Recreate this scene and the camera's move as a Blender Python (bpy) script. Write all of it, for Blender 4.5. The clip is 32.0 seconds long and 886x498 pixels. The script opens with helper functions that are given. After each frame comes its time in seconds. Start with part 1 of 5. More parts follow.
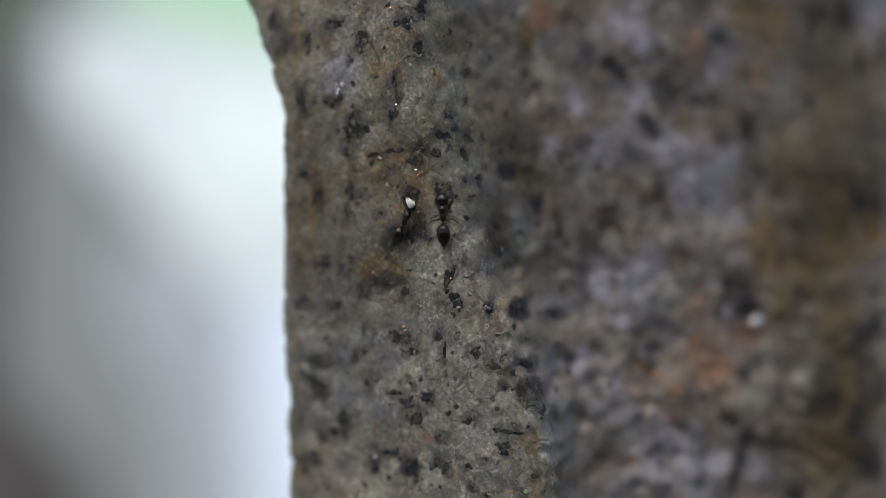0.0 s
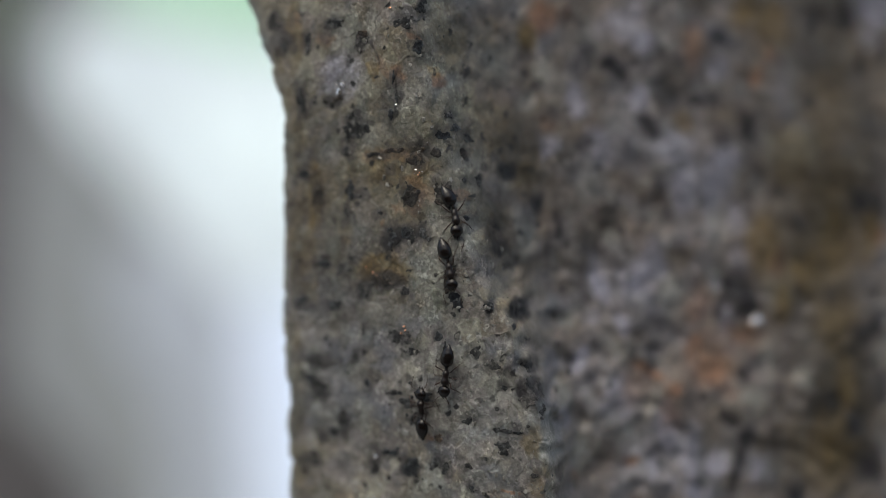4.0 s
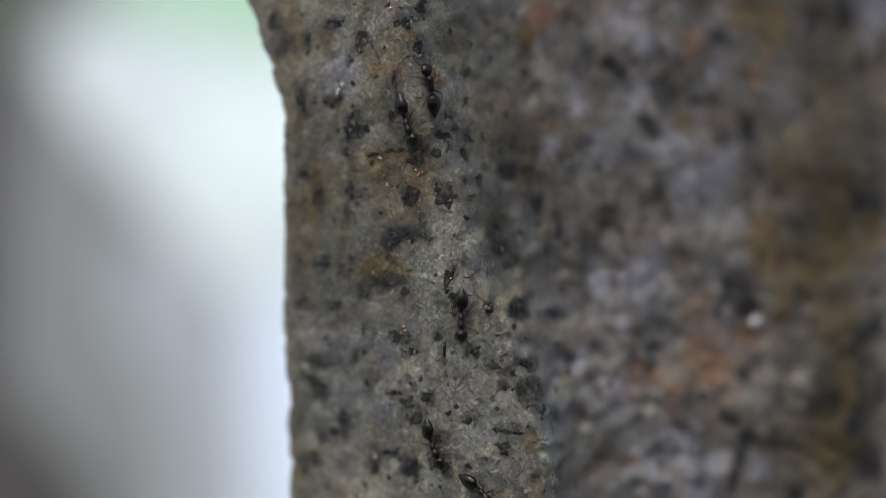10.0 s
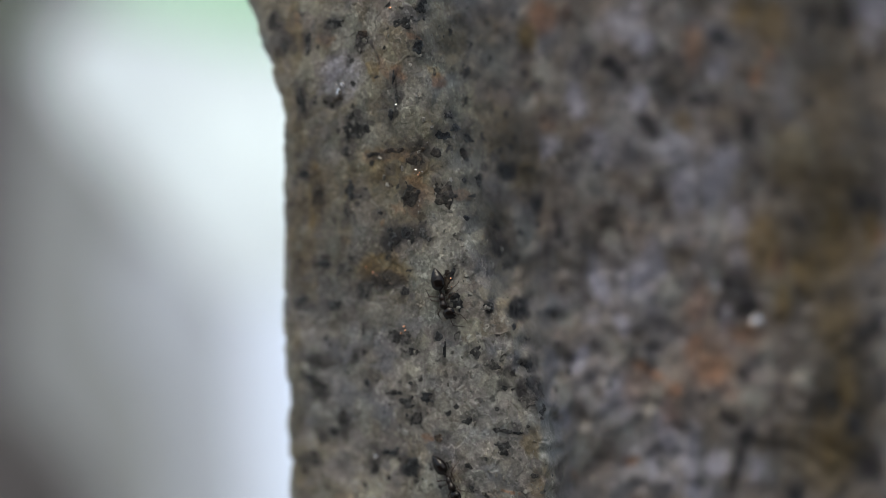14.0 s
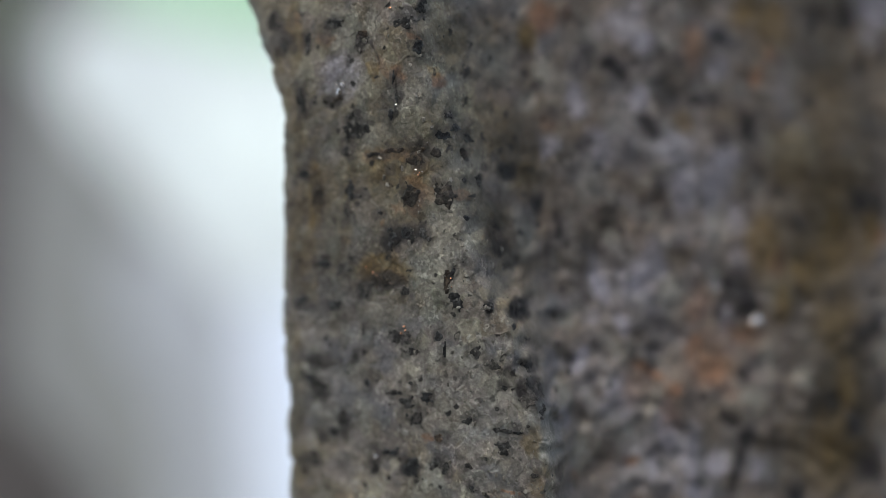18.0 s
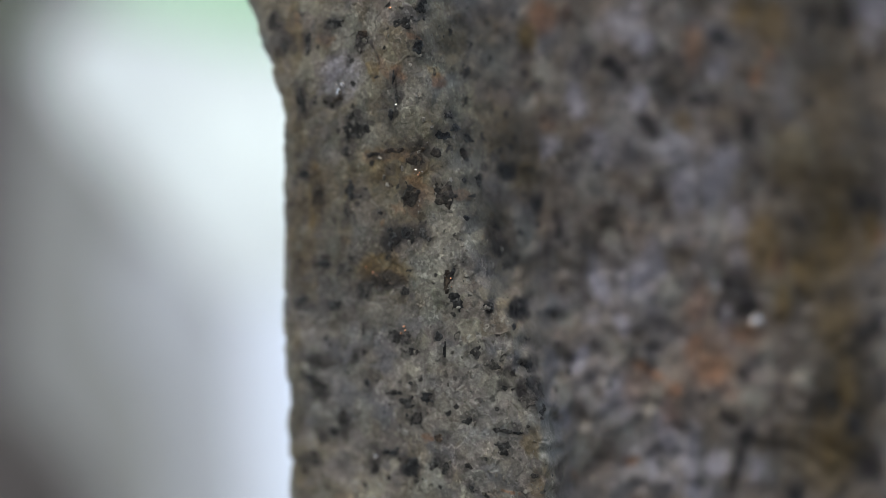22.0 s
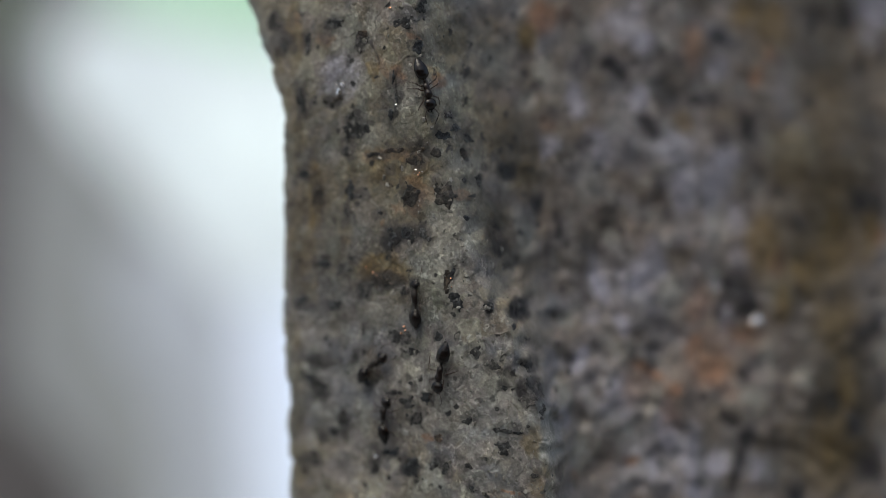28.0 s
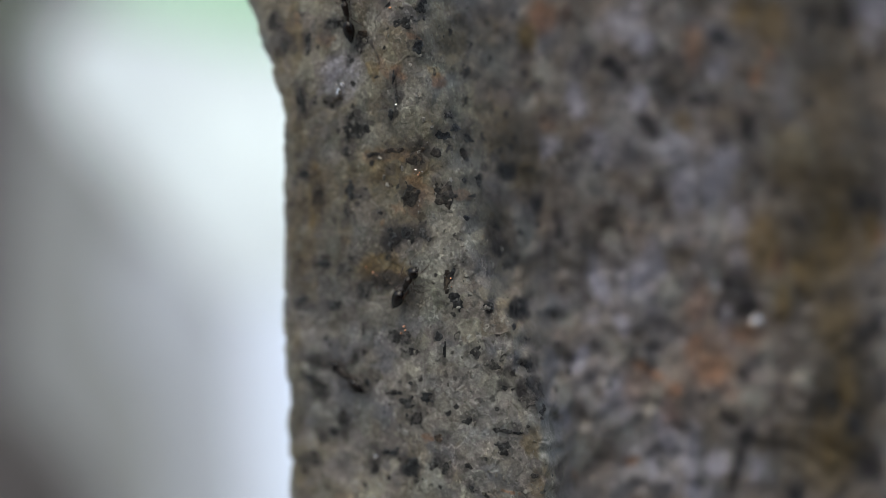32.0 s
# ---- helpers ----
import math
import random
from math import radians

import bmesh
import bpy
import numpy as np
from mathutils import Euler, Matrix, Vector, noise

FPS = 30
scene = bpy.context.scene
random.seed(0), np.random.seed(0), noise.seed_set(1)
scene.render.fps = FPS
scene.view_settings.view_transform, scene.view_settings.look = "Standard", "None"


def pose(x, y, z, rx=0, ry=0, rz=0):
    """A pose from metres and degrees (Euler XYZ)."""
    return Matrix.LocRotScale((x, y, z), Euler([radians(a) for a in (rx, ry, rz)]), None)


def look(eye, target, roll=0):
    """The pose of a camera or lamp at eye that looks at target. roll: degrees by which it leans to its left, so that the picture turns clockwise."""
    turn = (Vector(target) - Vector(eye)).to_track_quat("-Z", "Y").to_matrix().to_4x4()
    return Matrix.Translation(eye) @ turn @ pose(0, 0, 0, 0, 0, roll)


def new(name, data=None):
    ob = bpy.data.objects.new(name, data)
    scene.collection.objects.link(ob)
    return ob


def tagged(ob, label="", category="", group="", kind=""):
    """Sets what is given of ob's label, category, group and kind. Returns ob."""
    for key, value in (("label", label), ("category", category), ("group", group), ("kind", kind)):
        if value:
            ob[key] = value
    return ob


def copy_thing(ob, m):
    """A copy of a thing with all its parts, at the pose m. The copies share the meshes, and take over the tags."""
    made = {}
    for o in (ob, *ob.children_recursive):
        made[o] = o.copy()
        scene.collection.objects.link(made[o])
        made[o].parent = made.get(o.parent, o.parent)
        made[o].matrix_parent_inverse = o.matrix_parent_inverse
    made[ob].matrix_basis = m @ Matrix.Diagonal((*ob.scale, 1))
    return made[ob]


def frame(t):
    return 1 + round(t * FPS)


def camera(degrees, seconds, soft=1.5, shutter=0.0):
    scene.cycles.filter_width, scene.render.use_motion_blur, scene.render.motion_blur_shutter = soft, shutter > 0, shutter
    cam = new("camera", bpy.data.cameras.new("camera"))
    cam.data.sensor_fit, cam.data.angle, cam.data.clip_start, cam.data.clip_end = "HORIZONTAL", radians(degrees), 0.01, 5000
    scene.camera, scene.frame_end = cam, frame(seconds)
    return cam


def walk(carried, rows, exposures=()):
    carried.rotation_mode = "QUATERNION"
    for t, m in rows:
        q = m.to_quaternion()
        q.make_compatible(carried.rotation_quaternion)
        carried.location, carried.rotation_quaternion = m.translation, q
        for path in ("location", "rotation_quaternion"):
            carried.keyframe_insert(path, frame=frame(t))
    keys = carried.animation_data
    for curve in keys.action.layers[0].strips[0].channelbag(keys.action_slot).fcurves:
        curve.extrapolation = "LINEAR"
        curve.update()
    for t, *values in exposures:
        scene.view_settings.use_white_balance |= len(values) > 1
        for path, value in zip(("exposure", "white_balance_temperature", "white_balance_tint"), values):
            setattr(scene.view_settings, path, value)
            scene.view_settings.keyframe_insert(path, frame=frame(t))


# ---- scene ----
# ---------------------------------------------------------------- camera
# The stone's face is described in millimetres: u across, v up along the face, h towards the camera.
TILT = -15.0
FACE = pose(0, 0, 0.62, TILT)
MM = 0.001
DISTANCE = 150.5
cam = camera(24.0, 32.0, soft=0.85, shutter=0.5)
cam.data.dof.use_dof = True
cam.data.dof.focus_distance = DISTANCE * MM
cam.data.dof.aperture_fstop = cam.data.lens / 8.0
EYE = FACE @ pose(0, -DISTANCE * MM, 0, 90)
walk(cam, [(0, EYE), (32, EYE)], [(0, 0.24, 6600, 2), (32, 0.24, 6600, 2)])

# ---------------------------------------------------------------- world, sun, exposure
world = bpy.data.worlds.new("sky")
scene.world = world
world.use_nodes = True
sky = world.node_tree.nodes.new("ShaderNodeTexSky")
sky.sky_type, sky.sun_disc = "NISHITA", False
sky.dust_density, sky.air_density = 5.0, 1.0
SUN_UP, SUN_TURN = radians(71), radians(222)
sky.sun_elevation, sky.sun_rotation = SUN_UP, SUN_TURN
world.node_tree.links.new(sky.outputs[0], world.node_tree.nodes["Background"].inputs[0])
world.node_tree.nodes["Background"].inputs[1].default_value = 0.15
sun = new("sun", bpy.data.lights.new("sun", "SUN"))
sun.data.energy, sun.data.angle, sun.data.color = 0.5, radians(25), (1.0, 0.98, 0.94)
SUN_WAY = Vector((math.cos(SUN_UP) * math.sin(SUN_TURN), math.cos(SUN_UP) * math.cos(SUN_TURN), math.sin(SUN_UP)))
sun.matrix_basis = look(Vector((0, 0, 3)) + SUN_WAY, (0, 0, 3))


# ---------------------------------------------------------------- materials
def material(name, colour=(0.5, 0.5, 0.5), rough=0.7, spec=0.5):
    m = bpy.data.materials.new(name)
    m.use_nodes = True
    b = m.node_tree.nodes["Principled BSDF"]
    b.inputs["Base Color"].default_value = (*colour, 1)
    b.inputs["Roughness"].default_value = rough
    b.inputs["Specular IOR Level"].default_value = spec
    return m, m.node_tree, b


def noise_node(nt, scale, detail=4.0, rough=0.55):
    tc = nt.nodes.new("ShaderNodeTexCoord")
    n = nt.nodes.new("ShaderNodeTexNoise")
    n.inputs["Scale"].default_value, n.inputs["Detail"].default_value, n.inputs["Roughness"].default_value = scale, detail, rough
    nt.links.new(tc.outputs["Object"], n.inputs["Vector"])
    return n


def ramp(nt, source, stops):
    r = nt.nodes.new("ShaderNodeValToRGB")
    while len(r.color_ramp.elements) < len(stops):
        r.color_ramp.elements.new(0.5)
    for e, (p, c) in zip(r.color_ramp.elements, stops):
        e.position, e.color = p, (*c, 1)
    nt.links.new(source, r.inputs[0])
    return r


def mix(nt, kind, fac, a, b):
    m = nt.nodes.new("ShaderNodeMix")
    m.data_type, m.blend_type = "RGBA", kind
    for socket, value in ((m.inputs[0], fac), (m.inputs[6], a), (m.inputs[7], b)):
        if isinstance(value, (int, float)):
            socket.default_value = value
        elif isinstance(value, tuple):
            socket.default_value = (*value, 1)
        else:
            nt.links.new(value, socket)
    return m.outputs[2]


def bump(nt, bsdf, height, strength, distance):
    b = nt.nodes.new("ShaderNodeBump")
    b.inputs["Strength"].default_value, b.inputs["Distance"].default_value = strength, distance
    nt.links.new(height, b.inputs["Height"])
    nt.links.new(b.outputs[0], bsdf.inputs["Normal"])


def mottled(name, dark, light, scale, rough=0.8, depth=0.0, spec=0.4, detail=5.0):
    """A material whose colour wanders between two tones, with relief of the same grain."""
    m, nt, b = material(name, rough=rough, spec=spec)
    n = noise_node(nt, scale, detail)
    r = ramp(nt, n.outputs[0], ((0.3, dark), (0.7, light)))
    fine = noise_node(nt, scale * 9, 3.0)
    shade = ramp(nt, fine.outputs[0], ((0.25, (0.72, 0.72, 0.72)), (0.75, (1.0, 1.0, 1.0))))
    nt.links.new(mix(nt, "MULTIPLY", 1.0, r.outputs[0], shade.outputs[0]), b.inputs["Base Color"])
    if depth:
        bump(nt, b, fine.outputs[0], 0.6, depth)
    return m


def granite_material():
    m, nt, b = material("granite", rough=0.55, spec=0.4)
    at = nt.nodes.new("ShaderNodeAttribute")
    at.attribute_name = "mineral"
    cloud = ramp(nt, noise_node(nt, 900, 8.0, 0.68).outputs[0], ((0.30, (0.84, 0.835, 0.83)), (0.50, (1, 1, 1)), (0.70, (1.18, 1.18, 1.175))))
    fine = noise_node(nt, 3600, 5.0, 0.7)
    grain = ramp(nt, fine.outputs[0], ((0.30, (0.76, 0.755, 0.75)), (0.5, (1, 1, 1)), (0.70, (1.28, 1.28, 1.27))))
    specks = noise_node(nt, 1700, 3.0, 0.6)
    spot = ramp(nt, specks.outputs[0], ((0.27, (0.34, 0.30, 0.26)), (0.35, (1, 1, 1))))
    vor = nt.nodes.new("ShaderNodeTexVoronoi")
    vor.inputs["Scale"].default_value = 4200
    tc = nt.nodes.new("ShaderNodeTexCoord")
    wander = noise_node(nt, 2500, 3.0)
    shift = nt.nodes.new("ShaderNodeMix")
    shift.data_type = "VECTOR"
    shift.inputs[0].default_value = 0.00035
    nt.links.new(tc.outputs["Object"], shift.inputs[4])
    nt.links.new(wander.outputs["Color"], shift.inputs[5])
    nt.links.new(shift.outputs[1], vor.inputs["Vector"])
    flat = nt.nodes.new("ShaderNodeRGBToBW")
    nt.links.new(vor.outputs["Color"], flat.inputs[0])
    # Tone of small crystals; the last stop paints white sparkle into the colour.
    chips = ramp(nt, flat.outputs[0], ((0.20, (0.80, 0.79, 0.78)), (0.36, (0.97, 0.97, 0.97)), (0.68, (1.03, 1.03, 1.03)), (0.76, (1.6, 1.6, 1.58))))
    c = mix(nt, "MULTIPLY", 1.0, at.outputs["Color"], cloud.outputs[0])
    c = mix(nt, "MULTIPLY", 1.0, c, grain.outputs[0])
    where = ramp(nt, noise_node(nt, 420, 3.0, 0.6).outputs[0], ((0.42, (0.15, 0.15, 0.15)), (0.60, (0.95, 0.95, 0.95))))
    c = mix(nt, "MULTIPLY", where.outputs[0], c, chips.outputs[0])
    c = mix(nt, "MULTIPLY", 0.6, c, spot.outputs[0])
    nt.links.new(c, b.inputs["Base Color"])
    b.inputs["Subsurface Weight"].default_value = 0.4
    b.inputs["Subsurface Radius"].default_value = (1.0, 0.9, 0.75)
    b.inputs["Subsurface Scale"].default_value = 0.0005
    gloss = ramp(nt, noise_node(nt, 900, 2.0).outputs[0], ((0.3, (0.36, 0.36, 0.36)), (0.65, (0.75, 0.75, 0.75))))
    nt.links.new(gloss.outputs[0], b.inputs["Roughness"])
    bump(nt, b, noise_node(nt, 2200, 8.0, 0.72).outputs[0], 0.5, 0.00004)
    return m


def mica_material(name, dark, light, rough):
    m, nt, b = material(name, rough=rough, spec=0.35)
    n = noise_node(nt, 2000, 7.0, 0.68)
    r = ramp(nt, n.outputs[0], ((0.40, dark), (0.52, tuple(0.7 * a + 0.3 * c for a, c in zip(dark, light))), (0.64, light)))
    info = nt.nodes.new("ShaderNodeObjectInfo")
    vary = ramp(nt, info.outputs["Random"], ((0.0, (0.62, 0.70, 0.80)), (0.5, (1.0, 1.0, 0.94)), (0.8, (1.15, 1.1, 1.05)), (1.0, (1.4, 1.3, 1.2))))
    c = mix(nt, "MULTIPLY", 1.0, r.outputs[0], vary.outputs[0])
    nt.links.new(c, b.inputs["Base Color"])
    bump(nt, b, noise_node(nt, 3200, 6.0, 0.7).outputs[0], 0.8, 0.00015)
    return m


def chitin_material(name, colour, rough):
    m, nt, b = material(name, colour, rough, 0.4)
    n = noise_node(nt, 2200, 3.0)
    r = ramp(nt, n.outputs[0], ((0.3, tuple(0.7 * c for c in colour)), (0.7, tuple(1.35 * c for c in colour))))
    nt.links.new(r.outputs[0], b.inputs["Base Color"])
    bump(nt, b, noise_node(nt, 9000, 3.0).outputs[0], 0.12, 0.00002)
    return m


GRANITE = granite_material()
MICA = mica_material("black_mica", (0.005, 0.005, 0.0055), (0.110, 0.107, 0.106), 0.45)
BROWN_MICA = mica_material("brown_mica", (0.007, 0.0055, 0.0045), (0.105, 0.080, 0.060), 0.45)
def chip_material():
    m, nt, b = material("crystal_chip", rough=0.35, spec=0.5)
    info = nt.nodes.new("ShaderNodeObjectInfo")
    kind = ramp(nt, info.outputs["Random"], ((0.0, (0.09, 0.085, 0.075)), (0.35, (0.135, 0.127, 0.112)), (0.85, (0.175, 0.168, 0.148)), (1.0, (0.24, 0.235, 0.21))))
    n = noise_node(nt, 5200, 4.0, 0.65)
    shade = ramp(nt, n.outputs[0], ((0.3, (0.75, 0.75, 0.75)), (0.7, (1.2, 1.2, 1.2))))
    nt.links.new(mix(nt, "MULTIPLY", 1.0, kind.outputs[0], shade.outputs[0]), b.inputs["Base Color"])
    bump(nt, b, n.outputs[0], 0.5, 0.00004)
    return m


CHIP = chip_material()
GLINT, _, _b = material("bare_mica_face", (0.75, 0.72, 0.70), 0.12, 1.0)
_b.inputs["Metallic"].default_value = 0.9
COPPER_GLINT, _, _b = material("coppery_mica_face", (0.62, 0.36, 0.23), 0.26, 1.0)
_b.inputs["Metallic"].default_value = 0.9
CHITIN = chitin_material("dark_chitin", (0.0075, 0.0050, 0.0040), 0.24)
CHITIN_BROWN = chitin_material("brown_chitin", (0.013, 0.0075, 0.0055), 0.30)
LEG_CHITIN = chitin_material("leg_chitin", (0.030, 0.014, 0.008), 0.30)
EYE_BLACK, _, _ = material("eye_black", (0.008, 0.008, 0.008), 0.2)
CRUMB, _, _b = material("pale_crumb", (0.78, 0.76, 0.70), 0.6)

# ---------------------------------------------------------------- the stone's face
def lattice(i, j, seed):
    n = (i * 374761393 + j * 668265263 + seed * 2654435761) & 0xFFFFFFFF
    n = ((n ^ (n >> 15)) * 0x2C1B3C6D) & 0xFFFFFFFF
    n = ((n ^ (n >> 12)) * 0x297A2D39) & 0xFFFFFFFF
    return ((n ^ (n >> 15)) & 0xFFFF) / 65535.0


def ripple(u, v, size, seed):
    """Smooth random relief from 0 to 1 with bumps of that size."""
    turn = 0.4 + 1.3 * seed
    x, y = (u * math.cos(turn) - v * math.sin(turn)) / size, (u * math.sin(turn) + v * math.cos(turn)) / size
    i, j = np.floor(x).astype(np.int64), np.floor(y).astype(np.int64)
    a, b = x - i, y - j
    a, b = a * a * (3 - 2 * a), b * b * (3 - 2 * b)
    low = lattice(i, j, seed) * (1 - a) + lattice(i + 1, j, seed) * a
    high = lattice(i, j + 1, seed) * (1 - a) + lattice(i + 1, j + 1, seed) * a
    return low * (1 - b) + high * b


def face_height(u, v):
    """How far the stone's face comes forward, smoothed, in millimetres: a blunt corner whose two flanks fall away from the crest."""
    v = np.clip(v, -32, 32)
    s = u + 0.4 + 0.19 * v
    crest = 0.12 * s - 0.73 * 0.9 * np.logaddexp(0, -s / 0.9)
    rough = 1.4 * (ripple(v, v * 0, 6.0, 67) - 0.5) + 1.1 * (ripple(v, u * 0.3, 2.4, 68) - 0.5) + 0.8 * (ripple(v, u, 1.0, 69) - 0.5)
    start = np.interp(v, (-12, -6, 2, 8), (4.8, 3.6, 1.6, 0.6)) + rough * np.interp(v, (-6, 4), (1.0, 0.4))
    width = np.interp(v, (-12, -6, 2, 8), (3.4, 4.6, 7.0, 9.5))
    k = np.clip((s - start) / width, 0, 1)
    return crest - 11.5 * k * k * (3 - 2 * k) - 0.64 * np.maximum(s - start - 0.75 * width, 0)


def left_edge(v):
    return np.interp(v, (-32, -19, -9, -4.6, 1.7, 5.2, 10.3, 14.7, 19.5, 32), (-11.7, -11.97, -12.2, -12.35, -12.38, -12.2, -12.12, -13.4, -15.1, -19.0))


def cells(u, v, size, seed):
    """For every point the grain it lies in: four random numbers of that grain, the offset from its middle and the distance to its border."""
    x, y = u / size, v / size
    i, j = np.floor(x).astype(np.int64), np.floor(y).astype(np.int64)
    best, second = np.full(x.shape, 9.0), np.full(x.shape, 9.0)
    ci, cj, dx, dy = i.copy(), j.copy(), x * 0, y * 0
    for a in (-1, 0, 1):
        for b in (-1, 0, 1):
            ex = x - (i + a + lattice(i + a, j + b, seed))
            ey = y - (j + b + lattice(i + a, j + b, seed + 1))
            d = np.hypot(ex, ey)
            near = d < best
            second = np.where(near, best, np.minimum(second, d))
            ci, cj = np.where(near, i + a, ci), np.where(near, j + b, cj)
            dx, dy = np.where(near, ex, dx), np.where(near, ey, dy)
            best = np.where(near, d, best)
    return [lattice(ci, cj, seed + k) for k in (2, 3, 4, 5)], dx * size, dy * size, second - best


def stone_height(u, v):
    """The face with the broad unevenness that it has away from the trail."""
    return face_height(u, v) + 14 * (1 - np.clip((60 - np.abs(v)) / 40, 0.35, 1)) * (ripple(u, v, 55, 64) - 0.5)


def crystals(u, v):
    """The mosaic of crystals, about a millimetre across, with wavering outlines."""
    wu = u + 0.45 * (ripple(u, v, 0.8, 5) - 0.5) + 0.20 * (ripple(u, v, 0.27, 7) - 0.5)
    wv = v + 0.45 * (ripple(u, v, 0.8, 6) - 0.5) + 0.20 * (ripple(u, v, 0.27, 8) - 0.5)
    return cells(wu, wv * 0.75, 0.95, 11), cells(wu, wv * 0.65, 0.40, 31)


def relief(u, v):
    """The broken crystal surface over the smooth face, in millimetres."""
    (big, bx, by, far), (small, sx, sy, near) = crystals(u, v)
    far, near = np.minimum(5 * far, 1), np.minimum(5 * near, 1)
    h = 0.9 * (ripple(u, v, 5.5, 41) - 0.5) + 0.20 * (ripple(u, v * 0.8, 1.4, 42) - 0.5) + 0.07 * (ripple(u, v * 0.7, 0.5, 43) - 0.5)
    h += far * (0.05 * (big[0] - 0.5) + 0.16 * ((big[1] - 0.5) * bx + (big[2] - 0.5) * by))
    h += near * (0.02 * (small[0] - 0.5) + 0.20 * ((small[1] - 0.5) * sx + (small[2] - 0.5) * sy))
    return h


# Stains, mineral patches and painted light and shade of the face: u, v, half width, half height, lean in degrees,
# strength.
# Olive-brown patina, and shading of the right flank painted in with it.
PATINA_AND_SHADE = (
    (-10.0, -17.5, 2.63, 2.19, 0, 0.40), (4.6, 0.8, 2.00, 2.40, 0, 0.40), (-10.5, 0.9, 1.72, 3.88, 0, 0.50), (-10.9, 8.2, 1.29, 2.57, 0, 0.40), (-1.8, 5.0, 4.91, 4.09, 0, 0.50),
    (-6.1, 1.7, 3.78, 4.62, 0, 0.55), (-6.1, -3.3, 4.23, 2.96, 0, 0.50), (34.4, 18.3, 4.47, 5.72, 0, 0.71), (34.7, 9.1, 3.95, 6.95, 0, 0.71), (18.0, 11.4, 10.83, 10.23, 0, 0.19),
    (27.9, 5.2, 5.82, 7.43, 0, 0.27), (26.0, 13.6, 1.93, 3.71, 0, 0.42), (5.7, 8.2, 2.68, 2.63, 0, 0.85), (9.6, 9.3, 3.21, 2.93, 0, 0.42), (9.5, -1.7, 2.74, 2.69, 0, 0.42),
    (3.2, 8.5, 1.69, 1.69, 0, 0.30),
) + (
    (11.8, 2.7, 2.76, 3.53, 0, 0.34), (32.7, 16.3, 3.95, 7.57, 0, 0.68), (32.0, 5.3, 4.90, 5.01, 0, 0.85), (31.5, -1.4, 4.40, 5.62, 0, 0.68), (33.2, -13.1, 3.89, 9.33, 0, 1.00),
    (28.6, -16.7, 3.36, 4.30, 0, 0.68), (18.5, 12.8, 2.36, 1.81, 0, 0.59), (6.1, 7.4, 1.62, 1.38, 0, 0.68), (21.0, 19.7, 1.43, 1.47, 0, 0.59), (9.1, 4.0, 2.74, 2.33, 0, 0.34),
    (-3.9, 6.7, 1.90, 0.74, 15, 0.50), (-2.0, 3.5, 0.82, 0.58, 0, 0.60), (-4.3, -2.5, 1.42, 0.67, 0, 0.60), (-2.2, 1.3, 1.48, 0.49, 0, 0.50),
    (0.7, 15.5, 1.42, 2.50, 0, 0.30), (-7.2, 16.7, 2.50, 2.50, 0, 0.22), (4.3, 1.5, 1.10, 2.11, 0, 0.30), (-1.0, 15.7, 1.23, 2.05, 0, 0.15), (2.1, 8.4, 1.25, 2.50, 0, 0.20),
    (2.3, 0.0, 1.23, 1.64, 0, 0.20), (6.1, 0.0, 1.29, 1.73, 0, 0.25),
    (32.2, 16.7, 5.72, 5.72, 0, 0.22), (25.0, 17.8, 4.20, 3.73, 0, 0.15),
)
